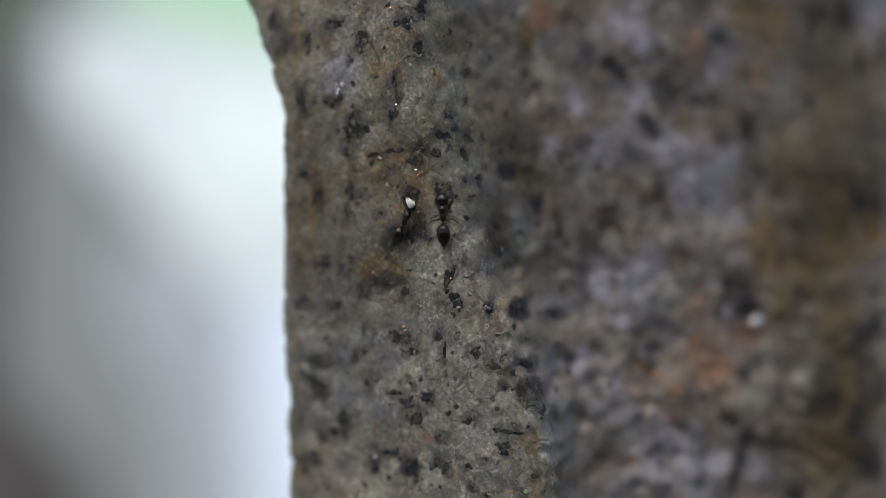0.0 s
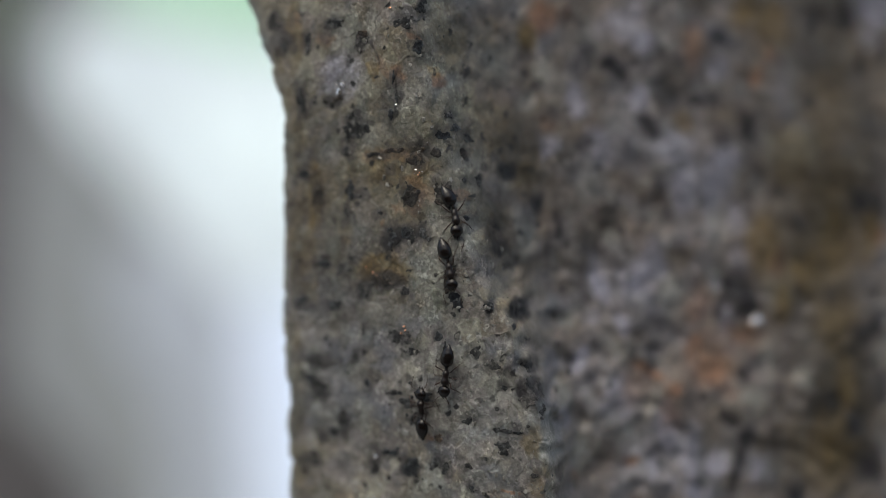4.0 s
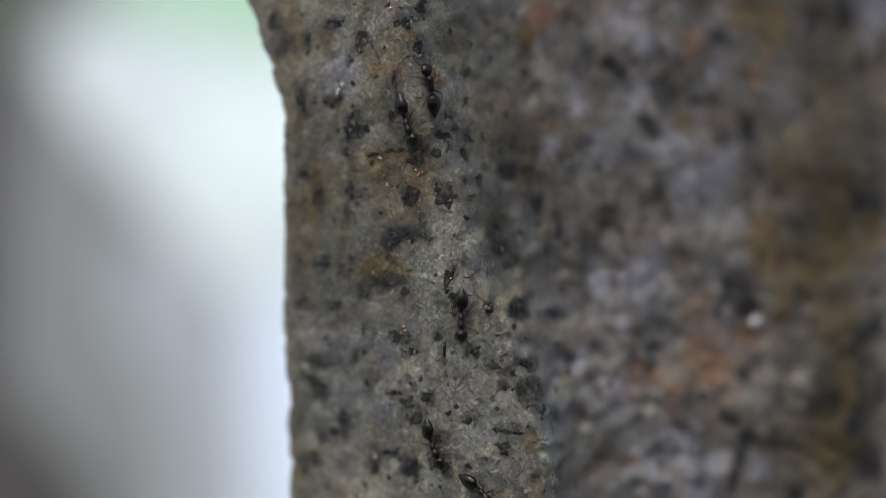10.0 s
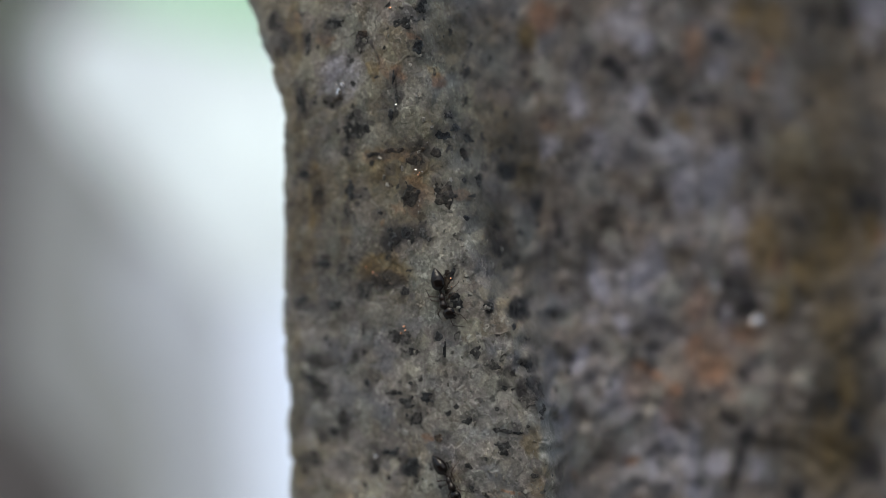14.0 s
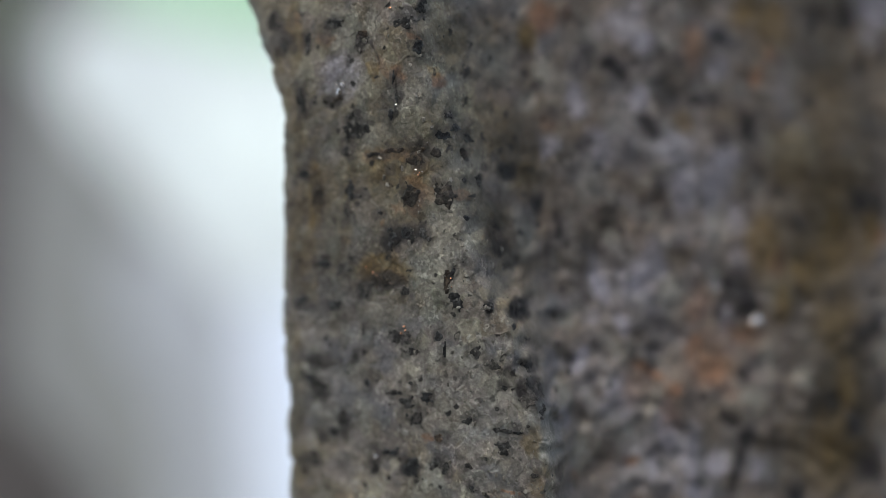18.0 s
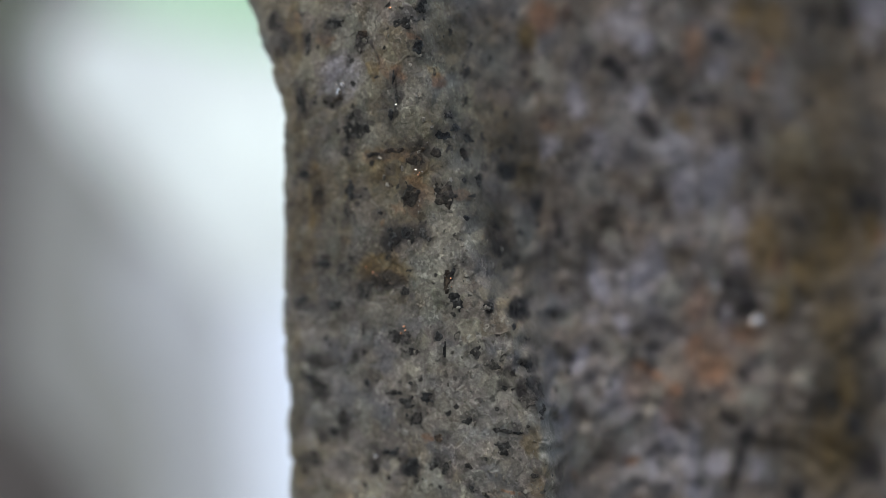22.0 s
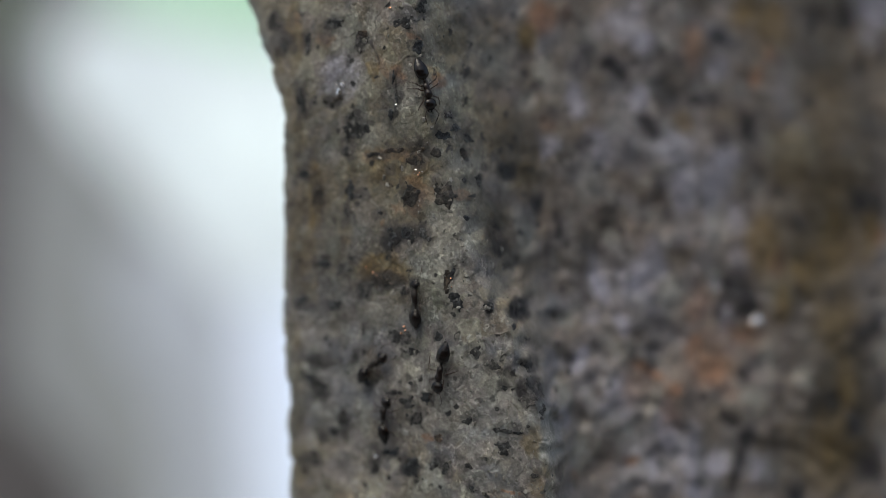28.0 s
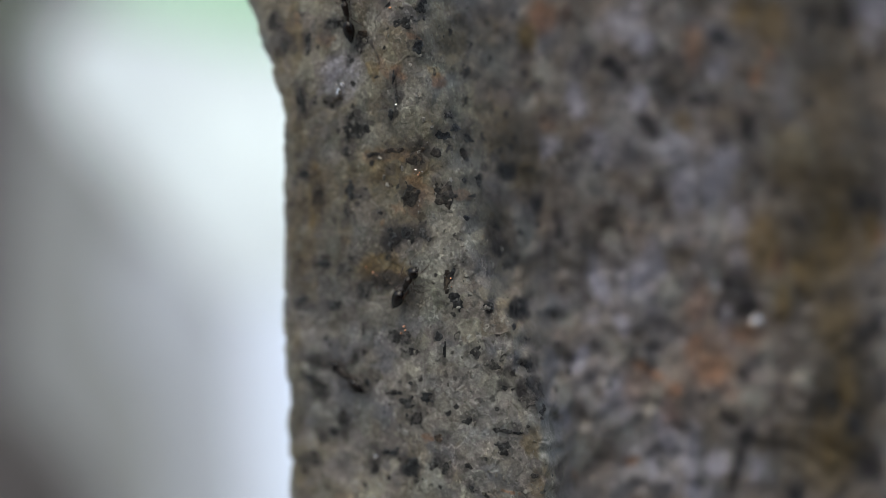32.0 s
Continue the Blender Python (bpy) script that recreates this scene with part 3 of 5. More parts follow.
# Dark mineral; the narrowest entries paint the dark of cracks.
DARK = (
    (-3.3, 1.1, 0.99, 0.91, 0, 0.80), (-3.9, 0.4, 0.58, 0.67, 0, 0.60), (-4.3, -2.2, 1.84, 0.59, 0, 0.70), (-1.9, 6.8, 0.74, 0.98, 0, 0.55), (3.1, 3.2, 1.45, 0.89, 40, 0.60),
    (4.0, 0.9, 1.05, 0.89, 0, 0.70), (-2.4, 3.9, 0.66, 0.74, 0, 0.70), (-9.5, 4.1, 0.60, 1.28, 0, 0.50), (-9.5, -8.8, 0.95, 0.78, 0, 0.36), (-9.6, -10.8, 0.69, 0.69, 0, 0.36),
    (-2.3, -16.5, 0.76, 0.92, 0, 0.60), (6.5, -10.4, 0.96, 0.96, 0, 0.60), (-4.9, 14.6, 0.12, 0.58, 30, 0.70), (-4.4, 13.7, 0.12, 0.41, 10, 0.60), (-3.5, 11.9, 0.12, 0.90, 0, 0.70),
    (-3.7, 9.9, 0.16, 0.58, -15, 0.80),
) + (
    (-1.3, -13.8, 0.12, 0.67, 30, 0.50), (-0.4, -15.4, 0.12, 0.66, 40, 0.50), (-2.4, 1.2, 0.99, 0.54, 0, 0.75), (-3.5, 1.5, 0.33, 0.50, 0, 0.70), (-3.9, 0.7, 0.33, 0.50, 0, 0.60),
    (-1.4, 0.9, 0.49, 0.37, 0, 0.70), (-3.9, -2.5, 0.58, 0.21, 0, 0.50), (11.4, 15.2, 0.78, 1.15, 0, 0.65), (13.5, 14.5, 1.33, 0.88, -15, 1.00), (17.8, 12.6, 1.18, 1.40, 0, 0.65),
    (6.2, 15.6, 0.57, 0.65, 0, 0.65), (6.4, 14.1, 0.50, 0.64, 0, 0.65), (6.9, 12.4, 0.90, 0.71, -40, 0.72), (16.6, 10.2, 1.08, 0.85, -35, 1.00), (20.4, 11.7, 1.00, 0.75, 0, 1.00),
    (22.2, 12.0, 0.68, 0.79, 0, 0.78),
) + (
    (22.6, 17.0, 0.88, 0.74, -10, 1.00), (25.0, 9.6, 0.79, 1.32, 0, 1.00), (31.2, 19.3, 0.80, 0.94, 0, 0.78), (34.1, 20.0, 0.75, 1.12, 0, 0.85), (30.4, 17.3, 0.70, 0.82, 0, 0.52),
    (30.8, 12.5, 0.61, 0.93, 0, 0.98), (35.7, 15.4, 0.67, 1.10, 0, 0.65), (37.7, 17.0, 0.53, 1.27, 0, 0.78), (22.6, 9.3, 1.09, 1.16, 0, 0.59), (10.1, 18.3, 0.61, 0.93, 0, 0.52),
    (11.2, 8.5, 0.74, 0.87, 0, 0.59), (15.1, 7.0, 0.84, 0.99, 0, 0.52), (4.6, 6.0, 0.40, 0.83, 20, 1.00), (8.4, 10.0, 0.79, 0.79, 0, 0.52), (5.2, 5.6, 0.34, 0.58, 0, 0.78),
    (7.2, 3.5, 0.64, 0.52, -10, 0.98),
) + (
    (8.9, 1.5, 0.46, 0.88, 15, 0.80), (9.6, 0.6, 0.40, 0.44, 0, 0.80), (8.1, 0.6, 0.35, 0.60, 0, 0.62), (13.2, 3.0, 0.89, 1.44, 30, 0.62), (17.2, 4.8, 0.89, 1.37, 0, 0.78),
    (18.0, 3.3, 0.55, 0.93, 0, 0.62), (16.1, 3.4, 0.62, 0.94, 0, 0.42), (11.4, 0.9, 1.06, 0.83, 20, 0.52), (16.8, 0.7, 0.72, 0.70, 0, 0.42), (18.9, 0.3, 0.80, 0.71, 0, 0.42),
    (11.1, -1.7, 0.58, 1.00, 0, 0.26), (8.8, -4.6, 0.63, 0.47, 0, 0.80), (11.1, -4.6, 0.57, 0.66, 0, 0.30), (17.1, -5.4, 0.76, 0.93, 0, 0.50), (15.0, -5.5, 0.49, 0.51, 0, 0.38),
    (27.9, 4.7, 0.66, 0.85, 0, 0.65),
) + (
    (29.4, 1.9, 0.98, 0.86, 0, 0.65), (27.6, -1.1, 0.64, 0.98, 0, 0.59), (35.4, 4.4, 1.17, 1.06, -20, 1.00), (37.1, 3.7, 0.79, 0.84, 0, 0.91), (23.3, -2.2, 1.14, 1.07, -40, 1.00),
    (25.0, -3.9, 1.20, 1.37, 0, 1.00), (23.7, -4.6, 0.75, 0.81, 0, 0.78), (22.5, -4.8, 0.49, 1.17, 0, 0.85), (36.3, -6.6, 0.99, 0.82, 40, 0.91), (34.9, -7.2, 0.74, 1.11, 0, 1.00),
    (29.3, -3.9, 0.67, 0.90, 0, 0.45), (32.4, -3.5, 0.70, 0.82, 0, 0.45), (9.9, -7.9, 0.50, 0.64, 0, 0.50), (11.6, -10.5, 0.52, 0.82, 15, 0.50), (10.3, -12.7, 0.83, 0.70, 40, 0.38),
    (12.0, -7.3, 0.47, 0.45, 0, 0.26),
) + (
    (14.9, -8.8, 0.63, 0.58, 20, 0.49), (16.4, -9.1, 0.66, 0.73, 0, 0.50), (15.5, -7.1, 0.52, 0.51, 0, 0.26), (8.8, -16.2, 0.42, 0.71, 0, 0.80), (7.9, -13.2, 0.25, 0.33, 0, 0.60),
    (12.9, -16.5, 1.28, 1.34, 0, 0.49), (17.0, -14.7, 0.39, 0.94, 0, 0.30), (23.1, -13.6, 0.95, 0.84, -10, 0.91), (24.6, -15.3, 0.78, 1.00, 0, 0.85), (23.8, -17.7, 0.58, 1.82, -15, 0.98),
    (20.4, -16.7, 0.62, 0.95, 0, 0.38), (24.4, -10.3, 0.54, 0.85, 30, 0.85), (27.4, -11.1, 0.52, 0.93, 0, 0.65), (30.6, -13.0, 1.16, 1.08, 0, 0.52), (28.5, -9.3, 1.07, 0.71, 0, 0.65),
    (32.2, -12.9, 0.60, 0.93, 0, 0.65),
) + (
    (34.2, -15.0, 0.76, 0.97, 0, 0.98), (35.8, -18.4, 1.15, 1.39, 0, 1.00), (29.0, -19.9, 1.00, 1.00, 0, 1.00), (37.1, -11.4, 0.62, 1.50, 0, 0.78), (27.1, -14.5, 0.57, 0.72, 0, 0.52),
    (14.7, -19.1, 1.42, 0.82, 0, 0.26), (20.2, -12.1, 0.58, 0.89, 0, 0.30), (3.6, 3.2, 0.92, 1.42, 15, 0.45), (4.2, 0.7, 0.44, 0.91, -15, 0.91), (4.7, -1.2, 0.38, 0.38, 0, 0.65),
    (3.1, -1.8, 0.16, 0.53, 0, 0.50), (1.8, 13.0, 0.38, 0.38, 0, 0.80), (3.5, 10.9, 0.60, 0.60, 0, 0.60), (2.5, 5.2, 0.25, 0.41, -20, 0.60), (3.0, 6.1, 0.21, 0.29, 0, 0.60),
    (1.3, 17.5, 0.38, 0.50, 0, 0.30),
) + (
    (3.4, 1.9, 0.37, 0.25, 0, 0.50), (5.2, -0.6, 0.39, 0.43, 0, 0.65), (4.8, -3.3, 0.33, 0.50, 0, 0.40),
    (23.8, -3.0, 1.39, 1.57, -20, 0.90), (24.7, -4.0, 0.92, 0.92, 0, 0.90), (23.0, -2.3, 0.92, 1.11, 0, 0.60), (-2.7, 0.9, 0.99, 0.66, 0, 0.70),
    (3.3, -4.1, 0.45, 0.45, 0, 1.00), (5.8, -4.5, 0.84, 0.72, 20, 1.00), (4.9, -8.7, 0.41, 0.57, 0, 0.80), (6.0, -10.5, 0.98, 0.98, 0, 0.95), (-3.9, 0.5, 0.37, 1.08, 0, 0.80),
    (-1.6, 1.2, 0.49, 0.41, 0, 0.80),
    (-10.4, -8.7, 0.52, 0.78, 0, 0.33), (-9.7, -9.3, 0.61, 0.61, 0, 0.33), (-8.6, -12.1, 0.52, 0.86, 0, 0.36), (-9.3, -13.0, 0.61, 0.43, 0, 0.36), (-10.8, -7.4, 0.52, 0.44, 0, 0.30), (-7.9, -8.5, 0.34, 0.43, 0, 0.30),
    (-10.7, -16.6, 0.79, 0.53, 0, 0.30), (-7.5, -16.4, 0.69, 0.78, 0, 0.30), (-6.8, -6.8, 0.43, 0.34, 0, 0.24), (-9.7, -5.1, 0.60, 0.43, 0, 0.24), (-6.2, -14.9, 0.60, 0.51, 0, 0.33), (-5.1, -15.3, 0.60, 0.68, 0, 0.33),
    (24.0, -3.1, 1.85, 1.94, -30, 0.90), (24.8, -4.1, 1.39, 1.29, 0, 0.95),
    (-3.5, 0.9, 0.54, 0.75, 0, 1.00), (-2.6, 1.1, 0.54, 0.50, 0, 1.00), (-1.6, 1.0, 0.41, 0.41, 0, 0.90), (-3.2, 0.0, 0.29, 0.54, 0, 0.80), (6.3, -10.5, 0.90, 0.90, 0, 1.00), (6.8, -9.5, 0.37, 0.41, 0, 0.90),
)

# Mica flakes of the face, with two very thin ones standing for a dark crack: u, v, length, width, lean in degrees.
FLAKES_UPPER = (
    (-12.83, 17.21, 1.01, 1.18, 0), (-12.03, 15.37, 0.92, 0.92, 0), (-8.12, 16.78, 1.39, 0.90, 0), (-10.08, 15.50, 0.50, 1.74, 0), (-5.96, 15.16, 1.06, 1.46, 0),
    (-2.81, 16.49, 1.28, 1.04, 0), (-1.58, 17.47, 0.87, 1.03, 0), (-6.75, 13.87, 0.53, 0.53, 0), (-10.67, 11.22, 0.67, 2.59, 0), (-6.44, 9.03, 1.39, 1.72, 0),
    (-7.10, 7.40, 0.74, 1.15, 0), (-10.46, 5.70, 1.09, 0.76, 0), (-3.87, 9.80, 0.48, 1.05, 0), (-3.65, 12.43, 0.20, 1.04, -8), (-3.40, 11.03, 0.20, 0.88, 5),
    (-1.75, 14.59, 0.88, 1.35, 0), (0.53, 9.83, 0.87, 0.63, 0), (1.09, 8.85, 0.79, 0.63, 0), (1.94, 8.27, 0.95, 0.63, 0), (0.04, 8.31, 0.79, 0.72, 0),
)
FLAKES_MIDDLE = (
    (-6.17, 3.99, 0.74, 0.49, 0), (-6.86, 4.46, 0.58, 1.40, 0), (-7.18, 2.66, 0.50, 1.24, 0), (-4.67, 2.63, 0.57, 0.41, 0),
    (-3.75, 0.85, 0.62, 1.55, 0), (-2.85, 1.25, 0.75, 0.95, 0), (-2.20, 0.95, 0.48, 1.05, 8), (-1.45, 1.20, 0.62, 0.85, -10), (-1.00, 0.75, 0.45, 0.40, 0), (1.66, 2.35, 0.48, 0.63, 0), (-7.39, -1.44, 0.92, 0.75, 0),
    (-9.13, -1.24, 1.18, 0.67, 0), (-10.80, -3.99, 1.11, 0.77, 0), (-8.26, -4.24, 1.17, 0.67, 0), (-6.00, -3.17, 0.91, 0.99, 0), (-2.74, -3.07, 0.65, 0.65, 0),
    (4.81, 5.68, 0.78, 1.01, 30), (2.58, 5.20, 0.55, 0.95, 0),
)
FLAKES_LOWER = (
    (-3.09, -6.46, 1.39, 0.90, 0), (-2.33, -7.44, 1.06, 0.65, 0), (0.90, -3.71, 0.72, 1.76, 30), (0.65, -4.65, 0.64, 0.40, 0), (-0.29, -6.41, 0.72, 0.89, 0),
    (0.16, -7.34, 0.32, 1.37, 0), (-9.34, -8.60, 1.70, 1.19, 0), (-9.64, -10.81, 1.19, 1.19, 0), (-10.41, -9.88, 0.77, 0.68, 0), (-6.65, -8.18, 0.58, 0.92, 0),
    (-5.69, -10.06, 0.54, 0.83, 0), (-4.90, -9.76, 0.50, 0.41, 0), (-3.66, -10.67, 1.15, 0.49, 0), (-2.33, -9.88, 0.33, 0.33, 0), (-2.72, -11.46, 0.82, 1.31, 0),
    (-1.96, -12.39, 0.82, 1.06, 0), (-1.16, -10.94, 0.81, 1.14, 0), (-7.62, -12.95, 0.67, 1.43, 0), (-8.30, -14.05, 1.53, 0.59, 0),
)
FLAKES_RIGHT = (
    (-9.31, -14.57, 0.85, 0.77, 0), (-10.25, -16.38, 1.37, 0.94, 0), (-5.29, -16.25, 0.84, 1.34, 0), (-3.85, -15.17, 1.08, 0.58, 0), (-2.27, -16.32, 1.15, 1.56, 0),
    (0.04, -15.94, 1.14, 1.05, 0), (1.72, -15.75, 0.40, 0.48, 0), (1.88, -12.41, 0.88, 0.56, 0), (3.28, -4.21, 0.71, 0.56, 0), (5.57, -3.97, 0.94, 0.71, 0),
    (6.10, -4.58, 0.47, 0.55, 0), (2.28, -7.48, 0.72, 0.88, 0), (3.69, -8.26, 0.71, 0.71, 0), (4.29, -9.95, 0.63, 0.48, 0), (6.50, -10.39, 1.89, 1.89, 0),
    (6.25, -8.45, 1.02, 0.86, 0), (7.13, -11.71, 0.55, 0.47, 0), (4.50, -13.17, 1.27, 0.36, 0), (4.42, -14.19, 1.11, 0.64, 0),
)
FLAKES_SMALL = (
    (3.43, -4.08, 0.62, 0.62, 0), (5.70, -4.30, 0.80, 0.62, 0), (4.05, 6.90, 0.30, 0.62, 20), (1.60, 5.05, 0.42, 0.38, 0),
    (1.45, -0.95, 0.22, 0.20, 0), (0.62, -1.85, 0.42, 0.85, -20), (3.90, -11.60, 0.40, 0.36, 0), (3.95, -13.05, 0.62, 0.34, 0), (5.35, -13.20, 0.85, 0.22, 0),
    (6.10, -12.75, 0.34, 0.30, 0), (4.40, -14.65, 0.80, 0.42, -25), (3.10, -15.20, 0.32, 0.30, 0), (1.88, -15.75, 0.45, 0.55, 0), (2.20, -17.30, 0.50, 0.60, 0),
    (6.65, -16.30, 0.80, 0.45, 0), (7.10, -12.20, 0.36, 0.30, 0), (2.05, -12.30, 0.30, 0.50, 0),
)
FLAKES_BROWN = (
    (0.12, 3.95, 1.30, 1.50, 0),
    (1.45, 6.99, 0.40, 1.03, 15), (-0.53, 6.95, 0.64, 0.56, 0), (-2.42, 3.90, 1.29, 1.45, 0), (-1.88, 6.70, 1.20, 1.76, 0), (-3.46, 7.21, 1.45, 0.40, 0),
    (-3.89, 5.91, 0.49, 0.32, 0), (-9.48, 4.10, 0.75, 1.59, 0), (0.24, -2.49, 0.56, 1.68, -10), (-8.17, 10.99, 1.49, 0.74, 0), (-4.35, -2.47, 2.21, 0.98, 0),
    (-0.37, -13.87, 0.65, 0.65, 0), (-5.96, 15.77, 0.73, 0.65, 0), (-5.16, 6.91, 0.98, 0.33, 10),
)

def spread(u, v, patches, seed):
    """How strongly each point is covered by irregular patches."""
    flank = np.clip((u + 0.4 + 0.19 * v - 3.5) / 4.5, 0, 1)
    tall, torn = 1 - 0.55 * flank, 0.5 - 0.15 * flank
    wu = u + (0.7 - 0.2 * flank) * (ripple(u, v * tall, 1.3, seed) - 0.5) + torn * (ripple(u, v * tall, 0.45, seed + 1) - 0.5)
    wv = v + 0.7 * (1 + flank) * (ripple(u, v * tall, 1.3, seed + 2) - 0.5) + torn * (ripple(u, v * tall, 0.45, seed + 3) - 0.5)
    cover = np.zeros(u.shape)
    ragged = np.clip((0.5 * ripple(u, v, 0.9, seed + 4) + 0.3 * ripple(u, v, 0.37, seed + 5) + 0.2 * ripple(u, v, 0.16, seed + 6) - 0.28) * 3.5, 0, 1)
    for pu, pv, a, b, lean, strength in patches:
        reach = 1.45 * max(a, b) + 1.0
        near = slice(*np.searchsorted(v[:, 0], (pv - reach, pv + reach)))
        c, s = math.cos(radians(lean)), math.sin(radians(lean))
        du, dv = wu[near] - pu, wv[near] - pv
        x, y = (du * c + dv * s) / a, (dv * c - du * s) / b
        edge = np.clip((2.0 - 0.9 * flank[near]) * (1.3 + 0.15 * flank[near] - np.hypot(x, y)), 0, 1)
        cover[near] = np.maximum(cover[near], strength * edge)
    rough = 0.45 - 0.35 * flank
    return cover * (1 - rough + rough * ragged)


def minerals(u, v):
    """Base colour of the stone at every point: feldspar, quartz, mica and rust, grain by grain, with shade, sheen and
    sparkle painted in.
    """
    s = u + 0.4 + 0.19 * np.clip(v, -32, 32)
    flank = np.clip((s - 3.5) / 4.5, 0, 1)
    (big, _, _, edge), (small, _, _, _) = crystals(u, v)
    chip, _, _, _ = cells(u + 0.2 * (ripple(u, v, 0.3, 9) - 0.5), v * 0.7, 0.22, 91)
    broken = np.clip((0.6 * ripple(u, v, 2.6, 53) + 0.4 * ripple(u, v, 0.9, 54) - 0.42) * 4, 0, 1) * np.clip((6 - v) / 10, 0.25, 1)
    tints = np.array(((0.252, 0.234, 0.200), (0.268, 0.248, 0.232), (0.312, 0.286, 0.236), (0.354, 0.349, 0.296), (0.296, 0.270, 0.250)))
    pick = 0.75 * big[1] + 0.25 * ripple(u, v, 2.7, 50)
    colour = tints[np.select([pick < 0.30, pick < 0.45, pick < 0.60, pick < 0.72], [0, 1, 2, 3], 4)]
    colour = colour * (1 - 0.5 * flank[..., None]) + 0.5 * flank[..., None] * np.array((0.278, 0.262, 0.236))
    soft = 0.32 * (ripple(u, v, 1.7, 57) - 0.5) + 0.18 * (ripple(u, v * 0.6, 0.45, 55) - 0.5) + 0.12 * (ripple(u, v * 0.6, 0.18, 56) - 0.5)
    shade = 0.94 + (0.32 - 0.10 * flank) * (big[3] - 0.5) + (0.14 - 0.08 * flank) * (small[3] - 0.5) + (0.06 + 0.20 * broken) * (chip[3] - 0.5) + soft
    colour = colour * shade[..., None]
    cloud = 0.6 * ripple(u, v, 1.5, 81) + 0.4 * ripple(u, v, 0.6, 82)
    for side, tone in ((cloud - 0.57, (0.180, 0.182, 0.200)), (0.42 - cloud, (0.375, 0.372, 0.330))):
        quartz = (0.55 * np.clip(side * 7, 0, 1) * (1 - 0.7 * flank))[..., None]
        colour = colour * (1 - quartz) + np.array(tone) * quartz
    warm = (0.5 * ripple(u, v, 4.5, 51) + 0.5 * ripple(u, v, 1.6, 52))[..., None]
    colour = colour * (1 + (warm - 0.5) * np.array((0.34, 0.10, -0.26)))
    # Glints of broken facets, painted as pale colour.
    flash = (np.clip((chip[1] - 0.90) * 25, 0, 1) * broken * (1 - flank))[..., None]
    colour = colour * (1 - flash) + np.array((0.46, 0.455, 0.42)) * flash
    rim = (np.clip((0.10 - edge) * 16, 0, 1) * np.clip((ripple(u, v, 0.8, 58) - 0.45) * 4, 0, 1) * (1 - flank))[..., None]
    colour = colour * (1 + 0.10 * rim)
    lean = u + 0.20 * v
    streak = 0.6 * ripple(lean, v * 0.3, 0.9, 61) + 0.4 * ripple(lean, v * 0.35, 0.45, 62) - 0.5
    colour = colour * (1 + (0.28 + 0.12 * flank) * streak)[..., None] * (1 - flank[..., None] * np.array((0.01, 0.07, 0.03)))
    fleck, _, _, inner = cells(u + 0.3 * (ripple(u, v, 0.4, 72) - 0.5), v * 0.7, 0.38, 71)
    blot, _, _, _ = cells(u + 0.5 * (ripple(u, v, 0.8, 74) - 0.5), v * 0.75, 1.5, 76)
    ragged = np.clip((ripple(u, v, 0.28, 73) - 0.32) * 5, 0, 1)
    speck = (np.maximum(np.clip((0.05 - fleck[0]) * 40, 0, 1) * np.clip(inner * 5, 0, 1), np.clip((0.02 * flank - blot[0]) * 30, 0, 1)) * ragged)[..., None]
    grains = 0.9 + (0.45 * (small[3] - 0.5) + 0.25 * (chip[3] - 0.5)) * (1 - 0.6 * flank) + (1 - 0.4 * flank) * soft
    halo = [(pu, pv, 0.5 * a + 0.24, 0.5 * b + 0.24, lean, 0.62 if pu > -6 else 0.75) for pu, pv, a, b, lean in FLAKES_UPPER + FLAKES_MIDDLE + FLAKES_LOWER + FLAKES_RIGHT + FLAKES_SMALL + FLAKES_BROWN]
    for patches, tone, seed in (
            (PATINA_AND_SHADE, (0.090, 0.071, 0.044), 161), (PALE, (0.50, 0.485, 0.43), 101), (BLUE_AND_SHEEN, (0.47, 0.45, 0.525), 131),
            (GREEN, (0.28, 0.29, 0.235), 151), (RUST, (0.36, 0.198, 0.118), 111), (OCHRE, (0.228, 0.148, 0.038), 121),
            (halo, (0.090, 0.084, 0.083), 171), (DARK, (0.024, 0.021, 0.025), 141)):
        k = (0.97 * spread(u, v, patches, seed))[..., None]
        colour = colour * (1 - k) + np.array(tone) * grains[..., None] * k
    colour = colour * (1 - speck) + np.array((0.035, 0.034, 0.034)) * speck
    return np.clip(0.675 * colour, 0.01, 0.9)


def stretch(start, stop, step, growth, limit):
    """Steps that grow from start towards stop."""
    out, x = [], start
    while x < stop:
        out.append(x)
        x += step
        step = min(step * growth, limit)
    return out + [stop]


